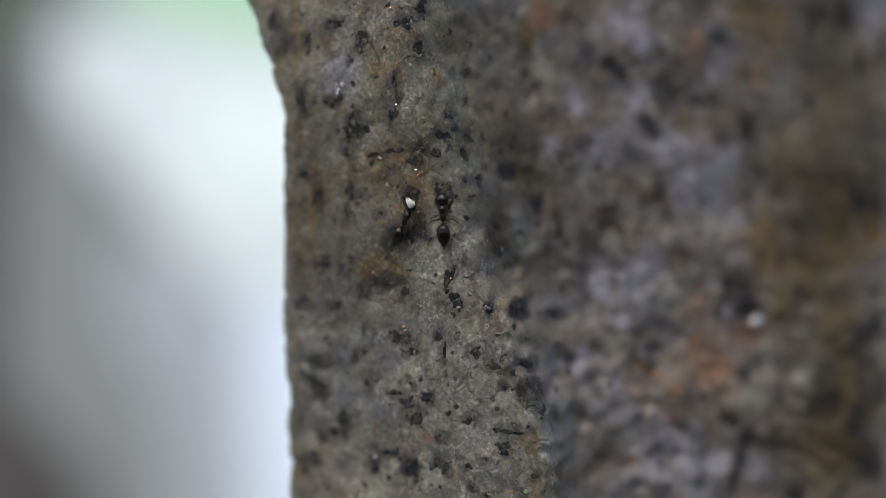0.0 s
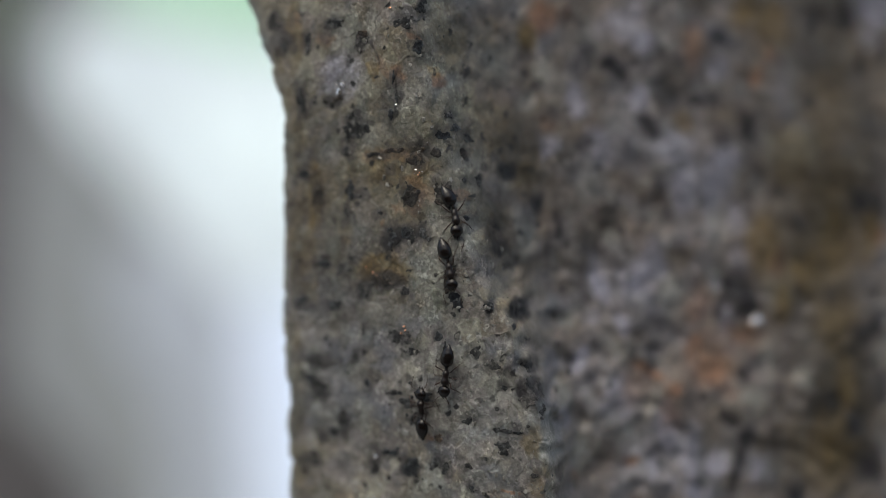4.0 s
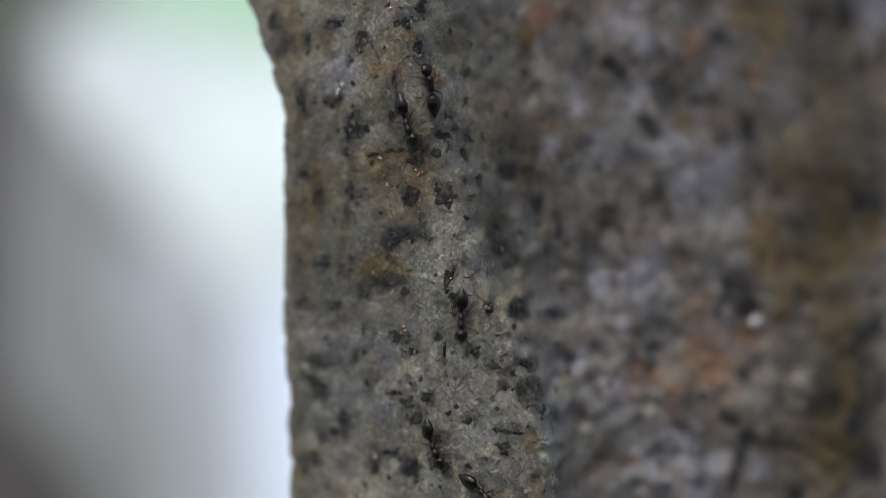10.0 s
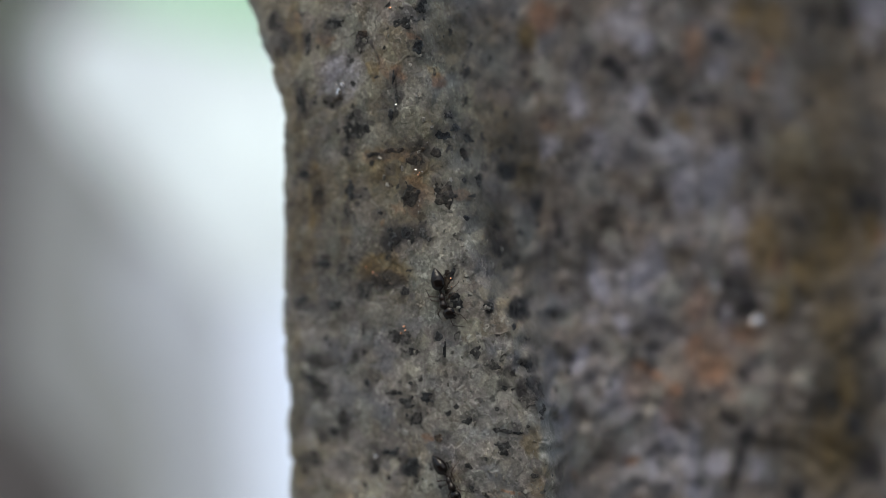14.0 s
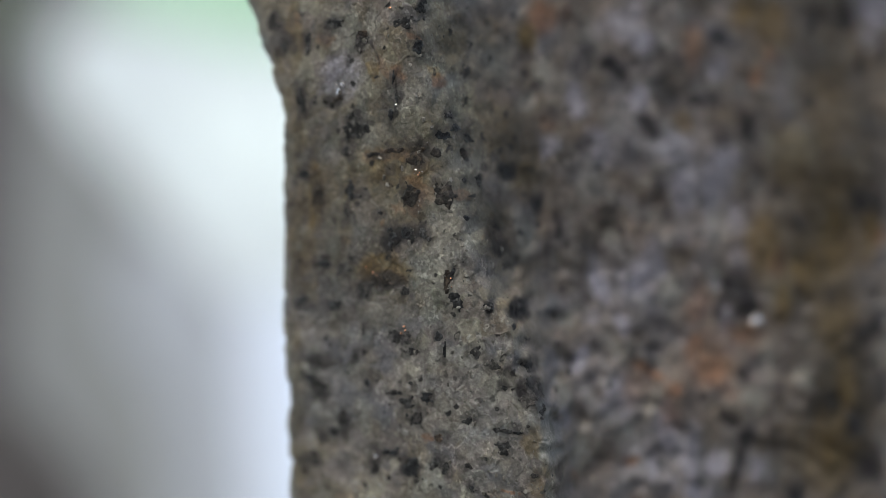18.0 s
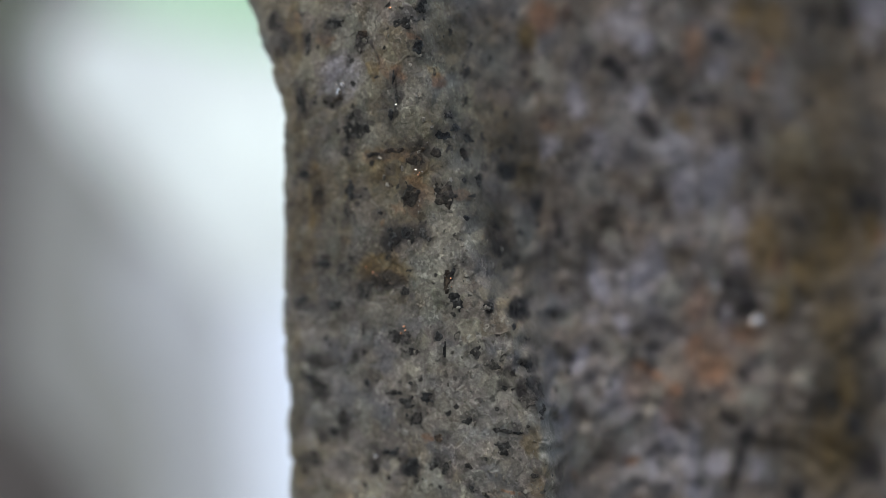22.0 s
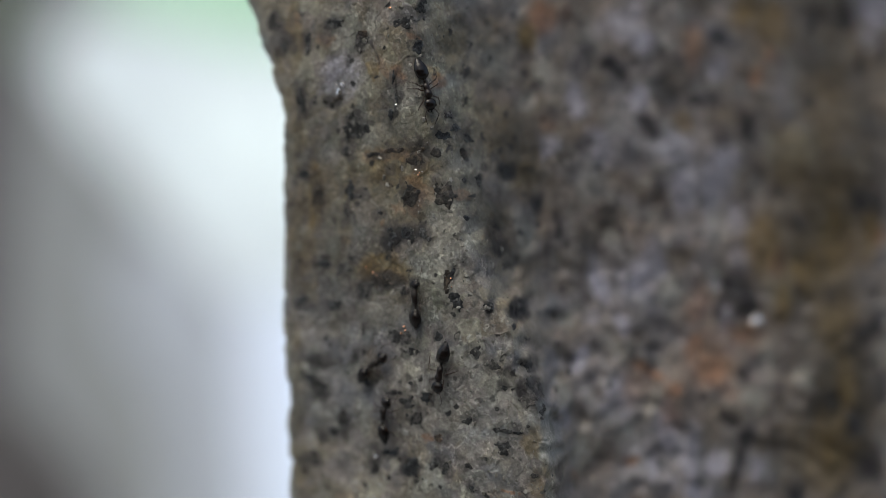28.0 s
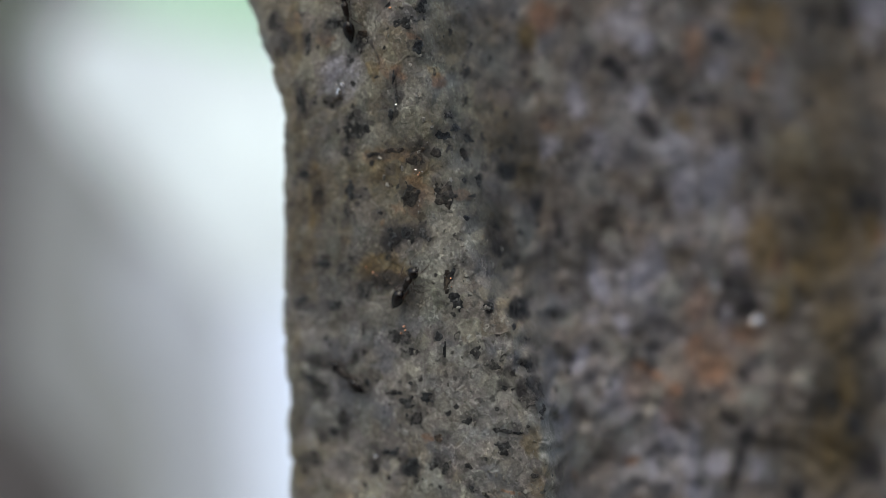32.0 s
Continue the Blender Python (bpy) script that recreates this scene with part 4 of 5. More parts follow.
def granite_stone():
    up = stretch(19.5, 330, 0.15, 1.12, 25)
    low = stretch(19.5, 720, 0.15, 1.12, 25)
    v = np.array([-x for x in reversed(low)] + list(np.arange(-19.4, 19.45, 0.058)) + up)
    w = np.array(list(np.arange(0, 21.5, 0.058)) + stretch(21.5, 56, 0.1, 1.04, 0.3) + stretch(56.5, 100, 0.5, 1.2, 8))
    vv, ww = np.meshgrid(v, w, indexing="ij")
    calm = np.clip((60 - np.abs(vv)) / 40, 0.35, 1)
    edge = left_edge(vv) + 0.35 * (ripple(vv, vv * 0, 1.1, 61) - 0.5) + 0.25 * (ripple(vv, vv * 0, 0.45, 62) - 0.5) + 5 * (1 - calm) * (ripple(vv, vv * 0, 40, 63) - 0.5)
    uu = edge + ww
    hh = stone_height(uu, vv) + relief(uu, vv)
    r = np.clip(ww / 0.9, 0, 1)
    hh -= 1.1 * (1 - np.sqrt(1 - (1 - r) ** 2))
    hh -= 0.012 * np.clip(ww - 62, 0, 99) ** 2
    # the flanks and the back, which close the stone
    depth = np.array(stretch(0.4, 130, 0.4, 1.4, 16))
    dv, dd = np.meshgrid(v, depth[::-1], indexing="ij")
    fade = np.minimum(dd, 20) / 20
    u_left = edge[:, :1] + 0.25 * dd + 3 * fade * ripple(dv, dd, 9, 65)
    h_left = hh[:, :1] - dd
    rv, rd = np.meshgrid(v, depth, indexing="ij")
    u_right = uu[:, -1:] - 0.1 * rd + 3 * np.minimum(rd, 20) / 20 * (ripple(rv, rd, 12, 66) - 0.5)
    h_right = hh[:, -1:] - rd
    u = np.concatenate((u_left, uu, u_right), 1)
    h = np.concatenate((h_left, hh, h_right), 1)
    v_all = np.repeat(v[:, None], u.shape[1], 1)
    rows, cols = u.shape
    index = np.arange(rows * cols).reshape(rows, cols)
    quads = np.stack((index[:-1, :-1], index[:-1, 1:], index[1:, 1:], index[1:, :-1]), -1).reshape(-1, 4)
    closing = np.stack((index[:-1, -1], index[:-1, 0], index[1:, 0], index[1:, -1]), -1)
    faces = quads.tolist() + closing.tolist() + [index[-1, ::-1].tolist()[::-1], index[0].tolist()[::-1]]
    verts = np.stack((u, -h, v_all), -1).reshape(-1, 3) * MM
    me = bpy.data.meshes.new("granite_stone")
    me.from_pydata(verts.tolist(), [], faces)
    tone = np.ones((rows * cols, 4), np.float32)
    tone[:, :3] = minerals(u, v_all).reshape(-1, 3)
    at = me.attributes.new("mineral", "FLOAT_COLOR", "POINT")
    at.data.foreach_set("color", tone.ravel())
    me.materials.append(GRANITE)
    ob = new("granite_stone", me)
    ob.matrix_basis = FACE
    return tagged(ob, "rough weathered grey granite stone with black mica flecks and rust stains", "stone")


STONE = granite_stone()


def part(name, bm, mat, parent, label="", smooth=True):
    """Links a bmesh as one mesh object under a thing or a part."""
    me = bpy.data.meshes.new(name)
    bm.to_mesh(me)
    bm.free()
    me.materials.append(mat)
    if smooth:
        me.shade_smooth()
    ob = new(name, me)
    ob.parent = parent
    return tagged(ob, label) if label else ob


def flake(u, v, length, width, lean, name, mat, seed):
    """A crust of mica crystals set into the stone's face, with a ragged outline and a lumpy top, sunk at its rim."""
    rnd = random.Random(seed)
    c, s = math.cos(radians(lean)), math.sin(radians(lean))
    step = 0.055 if length * width < 1.4 else 0.07
    reach = 0.75 * max(length, width) + 0.25
    n = int(reach / step)
    x, y = np.meshgrid(np.arange(-n, n + 1) * step, np.arange(-n, n + 1) * step, indexing="ij")
    ua, va = u + x, v + y
    shift = rnd.uniform(0, 90)
    loose = min(1.0, 0.3 + 0.6 * min(length, width))
    wx = x + loose * 0.36 * (ripple(ua + shift, va, 0.55, 211) - 0.5) + loose * 0.20 * (ripple(ua + shift, va, 0.22, 212) - 0.5)
    wy = y + loose * 0.36 * (ripple(ua, va + shift, 0.55, 213) - 0.5) + loose * 0.20 * (ripple(ua, va + shift, 0.22, 214) - 0.5)
    far = np.hypot((wx * c + wy * s) / (0.54 * length), (wy * c - wx * s) / (0.54 * width))
    far += 1.1 * loose * (ripple(ua + shift, va, 0.45, 215) - 0.5) + 1.2 * loose * (ripple(ua, va + shift, 0.17, 216) - 0.5)
    inside = far < 0.90
    if inside.sum() < 12:
        inside = np.hypot(x / (0.5 * length), y / (0.5 * width)) < 1.0
    # threads thinner than a crystal are left out
    around = np.pad(inside.astype(int), 1)
    rows, cols = inside.shape
    inside = sum(around[a:a + rows, b:b + cols] for a in range(3) for b in range(3)) > (4 if min(length, width) > 0.4 else 3)
    rise = np.clip((1.0 - far) * 0.5, -0.05, 0.09) * 0.2 + 0.07 * (ripple(ua + shift, va, 0.25, 217) - 0.45) + 0.03 * (ripple(ua, va + shift, 0.11, 218) - 0.5)
    h = face_height(ua, va) + relief(ua, va) + np.where(inside, np.maximum(rise, 0.015), -0.25)
    wide = inside.copy()
    wide[1:] |= inside[:-1]
    wide[:-1] |= inside[1:]
    wide[:, 1:] |= wide[:, :-1].copy()
    wide[:, :-1] |= wide[:, 1:].copy()
    bm = bmesh.new()
    made = {}
    for i, j in zip(*np.nonzero(wide)):
        made[i, j] = bm.verts.new((ua[i, j] * MM, -h[i, j] * MM, va[i, j] * MM))
    for i, j in made:
        quad = [made.get(k) for k in ((i, j), (i + 1, j), (i + 1, j + 1), (i, j + 1))]
        if all(quad):
            bm.faces.new(quad)
    return part(name, bm, mat, STONE)


for many, mat, first in ((FLAKES_UPPER, MICA, 100), (FLAKES_MIDDLE, MICA, 300), (FLAKES_LOWER, MICA, 500), (FLAKES_RIGHT, MICA, 700), (FLAKES_SMALL, MICA, 800), (FLAKES_BROWN, BROWN_MICA, 900)):
    for n, row in enumerate(many):
        flake(*row, "mica_flake", mat, first + n)


def glint(u, v, size, mat, seed, name="mica_glint"):
    """A bare splinter of crystal that catches the light, lying askew in the face."""
    rnd = random.Random(seed)
    h = float(face_height(np.array([u]), np.array([v]))[0] + relief(np.array([u]), np.array([v]))[0]) + 0.06
    turn = Euler([rnd.uniform(-0.6, 0.6) for _ in range(3)]).to_matrix()
    lengths = Vector((rnd.uniform(0.7, 1.2), rnd.uniform(0.35, 0.6), rnd.uniform(0.7, 1.3)))
    bm = bmesh.new()
    bmesh.ops.create_icosphere(bm, subdivisions=2, radius=0.7 * size * MM)
    for p in bm.verts:
        p.co = turn @ (p.co * rnd.uniform(0.7, 1.15) * lengths) + Vector((u, -h, v)) * MM
    return part(name, bm, mat, STONE, "bright bare crystal face", smooth=False)


glint(-7.72, 11.65, 0.42, GLINT, 40)
glint(-7.46, 12.19, 0.26, GLINT, 41)
glint(-7.98, 12.23, 0.13, GLINT, 42)
glint(25.65, -5.79, 0.80, GLINT, 43)
glint(-2.87, -5.70, 0.21, COPPER_GLINT, 45)
glint(-3.04, -6.21, 0.17, COPPER_GLINT, 46)
glint(-3.84, 17.44, 0.20, COPPER_GLINT, 49)
glint(-5.72, -1.39, 0.15, COPPER_GLINT, 50)
glint(-5.21, -1.76, 0.12, COPPER_GLINT, 51)
glint(-2.60, 16.24, 0.12, GLINT, 52)
glint(-3.41, 10.46, 0.16, GLINT, 53)
glint(0.24, -2.08, 0.09, COPPER_GLINT, 54)
glint(-1.95, 5.75, 0.09, GLINT, 60)
glint(-1.72, 5.52, 0.12, COPPER_GLINT, 61)
glint(-1.60, 5.80, 0.07, GLINT, 62)
glint(-2.05, 5.45, 0.07, GLINT, 63)
glint(-1.82, 5.35, 0.09, COPPER_GLINT, 64)
glint(-1.50, 5.60, 0.06, GLINT, 65)
glint(0.55, -2.10, 0.09, COPPER_GLINT, 66)
glint(0.70, -2.35, 0.07, GLINT, 67)
glint(0.62, -2.75, 0.07, COPPER_GLINT, 68)
glint(-4.95, -1.95, 0.09, COPPER_GLINT, 69)
glint(-4.60, -2.10, 0.08, COPPER_GLINT, 70)
glint(-2.78, -6.00, 0.10, COPPER_GLINT, 71)
glint(-7.35, 12.00, 0.12, GLINT, 72)
glint(-5.00, -15.60, 0.30, GLINT, 73)


def chip_mesh(seed):
    """A small broken crystal: an angular plate with a bevelled upper face."""
    rnd = random.Random(seed)
    bm = bmesh.new()
    sides = rnd.choice((5, 6, 7))
    angles = sorted((k + rnd.uniform(-0.3, 0.3)) * 2 * math.pi / sides for k in range(sides))
    reach = [rnd.uniform(0.7, 1.15) for _ in angles]
    rings = []
    for f, y in ((1.1, 0.5), (1.0, 0.02), (0.8, -0.14)):
        rings.append([bm.verts.new((f * r * math.cos(a) * MM, y * MM + 0.12 * MM * math.sin(a) * (y < 0.1), f * r * 1.35 * math.sin(a) * MM)) for a, r in zip(angles, reach)])
    for a, b in zip(rings, rings[1:]):
        for k in range(sides):
            m = (k + 1) % sides
            bm.faces.new((a[k], a[m], b[m], b[k]))
    bm.faces.new(rings[-1])
    bm.faces.new(rings[0])
    bmesh.ops.recalc_face_normals(bm, faces=bm.faces)
    me = bpy.data.meshes.new("crystal_chip")
    bm.to_mesh(me)
    bm.free()
    me.materials.append(CHIP)
    return me


def crystal_chips():
    """Loose-edged quartz and feldspar chips along the trail."""
    rnd = random.Random(77)
    meshes = [chip_mesh(60 + k) for k in range(8)]
    spots = []
    while len(spots) < 260:
        v = rnd.uniform(-18.5, 18.5)
        s = rnd.gauss(1.5, 2.6)
        if not -6 < s < 5.2:
            continue
        u = s - 0.4 - 0.19 * v
        if rnd.random() < 0.55 and not (v < 2 and s > 0):
            continue
        spots.append((u, v))
    us, vs = np.array([p[0] for p in spots]), np.array([p[1] for p in spots])
    hs = face_height(us, vs) + relief(us, vs)
    for (u, v), h in zip(spots, hs):
        ob = new("crystal_chip", rnd.choice(meshes))
        ob.parent = STONE
        size = rnd.choice((0.07, 0.09, 0.11, 0.14, 0.19))
        turn = Matrix.Rotation(radians(rnd.uniform(-28, 28)), 4, "X") @ Matrix.Rotation(radians(rnd.uniform(-28, 28)) + 0.3, 4, "Z") @ Matrix.Rotation(radians(rnd.uniform(-40, 40)), 4, "Y")
        ob.matrix_basis = Matrix.Translation(Vector((u, -float(h), v)) * MM) @ turn @ Matrix.Diagonal((size, size, size, 1))


crystal_chips()

# ---------------------------------------------------------------- ground behind the stone
def ground_sheet(name, outline, z, mat, label, category):
    bm = bmesh.new()
    top = [bm.verts.new((x, y, z)) for x, y in outline]
    low = [bm.verts.new((x, y, -0.02)) for x, y in outline]
    bm.faces.new(top)
    for a in range(len(top)):
        b = (a + 1) % len(top)
        bm.faces.new((top[b], top[a], low[a], low[b]))
    bmesh.ops.recalc_face_normals(bm, faces=bm.faces)
    me = bpy.data.meshes.new(name)
    bm.to_mesh(me)
    bm.free()
    me.materials.append(mat)
    return tagged(new(name, me), label, category, kind="structure")


GRAVEL = mottled("grey_gravel", (0.198, 0.206, 0.206), (0.262, 0.271, 0.271), 14, 0.9, 0.004)
CONCRETE = mottled("pale_concrete", (0.65, 0.72, 0.745), (0.74, 0.815, 0.84), 5, 0.85, 0.002)
# Concrete again, whitened to carry the sunlight in its colour.
SUNLIT = mottled("worn_white_concrete", (0.81, 0.90, 0.91), (0.85, 0.95, 0.955), 5, 0.85, 0.002)
SLAB = mottled("bluish_slab", (0.71, 0.79, 0.955), (0.77, 0.86, 0.985), 6, 0.85, 0.002)
SOIL = mottled("dark_soil", (0.044, 0.039, 0.037), (0.082, 0.073, 0.070), 9, 0.95, 0.006)
VERGE = mottled("fine_grit", (0.345, 0.37, 0.405), (0.41, 0.44, 0.48), 10, 0.9, 0.004)
# Dark colour of the added wall that holds back sky light.
SCREEN_DARK = mottled("mossy_plaster", (0.05, 0.048, 0.036), (0.09, 0.085, 0.07), 3, 0.95, 0.003)
# Dark tone of a shrub shadow, painted as ground colour.
SHRUB_SHADE = mottled("damp_soil", (0.07, 0.08, 0.062), (0.13, 0.148, 0.112), 9, 0.95, 0.006)
LAWN = mottled("lawn_green", (0.41, 0.63, 0.45), (0.50, 0.77, 0.54), 11, 0.9, 0.006)
ground_sheet("ground", [(-600, -600), (600, -600), (600, 600), (-600, 600)], 0.0, GRAVEL, "grey gravel ground round the stone", "ground")
ground_sheet("slab", [(-0.237, 2.239), (1.6, 2.2), (1.6, 1.0), (-0.107, 1.016), (-0.156, 1.478), (-0.202, 1.872)], 0.004, SLAB, "pale bluish paving slab behind the stone", "slab")
ground_sheet("verge", [(-0.406, 2.290), (-0.317, 2.344), (-0.228, 2.142), (-0.206, 1.872), (-0.145, 1.362), (-0.205, 1.362), (-0.266, 1.734), (-0.338, 1.949)], 0.008, VERGE, "light grey grit along the paving", "verge")
ground_sheet("path", [(-0.736, 3.672), (-0.610, 3.211), (-0.472, 2.789), (-0.322, 2.330), (-0.237, 2.096), (1.6, 1.99), (1.6, 3.967), (-0.519, 4.039), (-0.753, 4.076)], 0.012, CONCRETE, "pale concrete path behind the stone", "path")
# Bright sun on the path, painted as a whiter sheet.
ground_sheet("worn_path", [(-0.432, 3.31), (-0.356, 3.414), (1.6, 3.414), (1.6, 2.518), (-0.271, 2.518), (-0.357, 2.752)], 0.016, SUNLIT, "sunlit middle of the concrete path, painted whiter", "path")
ground_sheet("lawn", [(-1.639, 10.211), (3.0, 10.211), (1.6, 3.864), (-0.39, 3.766), (-0.53, 4.039), (-0.702, 4.27)], 0.020, LAWN, "light green mown lawn beside the path", "lawn")
# This sheet paints a shrub shadow on the ground.
ground_sheet("soil_bed", [(-2.99, 10.211), (-2.052, 10.211), (-0.90, 4.618), (-0.79, 3.85), (-0.79, 3.55), (-1.046, 3.25)], 0.024, SHRUB_SHADE, "shrub shadow beside the path, painted as dark ground", "soil")
ground_sheet("soil_patch", [(-0.607, 1.818), (-0.435, 1.783), (-0.368, 1.648), (-0.307, 1.529), (-0.220, 1.169), (-0.423, 1.169)], 0.014, SOIL, "dark bare soil beside the grit", "soil")
# Dark strip added for the lens vignette, in the soil colour.
ground_sheet("soil_edge", [(-1.375, 4.114), (-0.899, 4.114), (-0.769, 3.582), (-0.672, 3.073), (-0.599, 2.647), (-0.531, 2.290), (-0.450, 1.872), (-0.433, 1.734), (-0.637, 1.734)], 0.010, SOIL, "dark ground strip standing for lens vignetting", "soil")


def wall_south():
    """An unseen dark wall, added behind the camera to keep front sky light off the stone."""
    bm = bmesh.new()
    bmesh.ops.create_cube(bm, size=1)
    for p in bm.verts:
        p.co = Vector((p.co.x * 9, -1.6 + p.co.y * 0.2, 0.85 + p.co.z * 1.7))
    me = bpy.data.meshes.new("wall_south")
    bm.to_mesh(me)
    bm.free()
    me.materials.append(SCREEN_DARK)
    tagged(new("wall_south", me), "unseen dark wall added to block front sky light", "wall", kind="structure")


wall_south()

# ---------------------------------------------------------------- ants
ANT = MM


def lathe(profile, sides=18, squash=1.0):
    """A body turned about the x axis: rows of x, half width, rise of the axis; squash flattens it from above."""
    bm = bmesh.new()
    rings = []
    for x, r, z in profile:
        r *= 1.03
        if r <= 0:
            rings.append([bm.verts.new((x * ANT, 0, z * ANT))])
        else:
            rings.append([bm.verts.new((x * ANT, r * math.cos(a) * ANT, (z + r * squash * math.sin(a)) * ANT)) for a in (2 * math.pi * k / sides for k in range(sides))])
    for p, q in zip(rings, rings[1:]):
        if len(p) == 1 and len(q) == 1:
            continue
        for k in range(sides):
            m = (k + 1) % sides
            if len(p) == 1:
                bm.faces.new((p[0], q[m], q[k]))
            elif len(q) == 1:
                bm.faces.new((p[k], p[m], q[0]))
            else:
                bm.faces.new((p[k], p[m], q[m], q[k]))
    bmesh.ops.recalc_face_normals(bm, faces=bm.faces)
    return bm


def tube(points, radii, sides=7):
    """A jointed limb along points, in millimetres."""
    bm = bmesh.new()
    rings = []
    pts = [Vector(p) for p in points]
    for n, (p, r) in enumerate(zip(pts, radii)):
        way = (pts[min(n + 1, len(pts) - 1)] - pts[max(n - 1, 0)]).normalized()
        side = way.cross(Vector((0, 0, 1)) if abs(way.z) < 0.9 else Vector((1, 0, 0))).normalized()
        over = side.cross(way)
        rings.append([bm.verts.new((p + r * (math.cos(a) * side + math.sin(a) * over)) * ANT) for a in (2 * math.pi * k / sides for k in range(sides))])
    for a, b in zip(rings, rings[1:]):
        for k in range(sides):
            m = (k + 1) % sides
            bm.faces.new((a[k], a[m], b[m], b[k]))
    bm.faces.new(rings[0])
    bm.faces.new(rings[-1])
    bmesh.ops.recalc_face_normals(bm, faces=bm.faces)
    return bm


def oval(x, y, z, a, b, c, levels=2):
    bm = bmesh.new()
    bmesh.ops.create_icosphere(bm, subdivisions=levels, radius=1)
    for p in bm.verts:
        p.co = Vector((x + a * p.co.x, y + b * p.co.y, z + c * p.co.z)) * ANT
    return bm


# Feet touch at height zero; the hips of the three legs of one side, and each leg from its hip to its claw.
HIPS = ((0.72, 0.20, 0.42), (0.36, 0.22, 0.42), (0.02, 0.20, 0.42))
LEGS = (
    ((0, 0, 0), (0.10, 0.20, -0.10), (0.36, 0.56, 0.30), (0.62, 0.86, -0.10), (0.80, 1.00, -0.40), (0.94, 1.06, -0.44)),
    ((0, 0, 0), (0.00, 0.22, -0.10), (-0.06, 0.68, 0.34), (-0.14, 1.04, -0.08), (-0.20, 1.26, -0.40), (-0.24, 1.42, -0.44)),
    ((0, 0, 0), (-0.08, 0.20, -0.10), (-0.46, 0.60, 0.38), (-0.86, 0.88, -0.04), (-1.16, 1.06, -0.40), (-1.36, 1.12, -0.44)),
)


def ant():
    """One worker ant, four millimetres long, walking along x."""
    root = new("ant")
    tagged(root, "small dark brown shiny ant walking on granite", "ant", "ants on the stone")
    head = part("head", lathe(((0.98, 0, 0.52), (1.02, 0.20, 0.52), (1.10, 0.34, 0.52), (1.25, 0.43, 0.53), (1.42, 0.45, 0.53), (1.60, 0.40, 0.52), (1.74, 0.30, 0.50), (1.84, 0.20, 0.47), (1.88, 0, 0.46)), 20, 0.62), CHITIN, root)
    for y in (1, -1):
        part("eye", oval(1.52, 0.42 * y, 0.62, 0.10, 0.05, 0.09), EYE_BLACK, head)
        part("mandible", tube(((1.80, 0.13 * y, 0.42), (1.93, 0.12 * y, 0.38), (2.02, 0.02 * y, 0.35)), (0.07, 0.055, 0.015)), CHITIN_BROWN, head)
        bm = tube(((0, 0, 0), (0.22, 0.22 * y, 0.14), (0.46, 0.40 * y, 0.16), (0.66, 0.38 * y, 0.02), (0.92, 0.30 * y, -0.14), (1.20, 0.24 * y, -0.26)), (0.03, 0.028, 0.03, 0.03, 0.036, 0.02), 6)
        part("antenna", bm, LEG_CHITIN, head).location = Vector((1.70, 0.17 * y, 0.56)) * ANT
    part("thorax", lathe(((1.02, 0.10, 0.50), (0.96, 0.18, 0.51), (0.84, 0.29, 0.55), (0.68, 0.31, 0.58), (0.50, 0.26, 0.57), (0.38, 0.215, 0.53), (0.28, 0.23, 0.52), (0.10, 0.245, 0.52), (-0.08, 0.20, 0.48), (-0.20, 0.12, 0.42), (-0.24, 0.0, 0.40)), 16, 0.85), CHITIN_BROWN, root)
    part("petiole", lathe(((-0.16, 0.06, 0.40), (-0.26, 0.11, 0.46), (-0.34, 0.12, 0.50), (-0.42, 0.09, 0.44), (-0.52, 0.07, 0.42)), 12, 1.2), CHITIN_BROWN, root)
    steps = []
    for k, (a, b, r0, r1) in enumerate(((-0.40, -0.84, 0.10, 0.475), (-0.84, -1.24, 0.473, 0.495), (-1.24, -1.60, 0.490, 0.37), (-1.60, -1.88, 0.364, 0.20))):
        for f in (0.0, 0.25, 0.5, 0.75):
            swell = math.sin(math.pi * f) * (0.10 if k == 0 else 0.004)
            steps.append((a + (b - a) * f, r0 + (r1 - r0) * f + swell, 0.54 - 0.03 * k))
    part("gaster", lathe([(-0.38, 0, 0.50)] + steps + [(-2.02, 0.10, 0.42), (-2.12, 0, 0.41)], 20, 0.72), CHITIN, root, "dark glossy pointed gaster")
    for k, points in enumerate(LEGS):
        for y in (1, -1):
            pts = [(a * 0.82, b * y * 0.82, c) for a, b, c in points]
            leg = part("leg", tube(pts, (0.055, 0.05, 0.052, 0.036, 0.028, 0.016)), LEG_CHITIN, root)
            leg.location = Vector((HIPS[k][0], HIPS[k][1] * y, HIPS[k][2])) * ANT
    return root


def footing(u, v):
    """Where an ant's feet stand: the height of the face and its slope, evened out over the ant's own length."""
    du = np.array((-1.2, 0, 1.2, -1.2, 0, 1.2, -1.2, 0, 1.2))
    dv = np.array((-1.2, -1.2, -1.2, 0, 0, 0, 1.2, 1.2, 1.2))
    h = stone_height(u + du, v + dv) + relief(u + du, v + dv)
    return h.mean() + 0.22, (h * du).sum() / (6 * 1.44), (h * dv).sum() / (6 * 1.44)


def stance(u, v, heading):
    """The pose of an ant on the stone's face; heading 90 goes straight up."""
    h, hu, hv = footing(u, v)
    across, along = Vector((1, -hu, 0)), Vector((0, -hv, 1))
    normal = along.cross(across).normalized()
    if normal.y > 0:
        normal.negate()
    a = radians(heading)
    forward = (math.cos(a) * across + math.sin(a) * along).normalized()
    left = normal.cross(forward)
    m = Matrix((forward, left, normal)).transposed().to_4x4()
    m.translation = Vector((u, -h, v)) * MM
    return FACE @ m


# The trails of the ants over the face: seconds, u, v and heading in degrees.
TRAILS = []
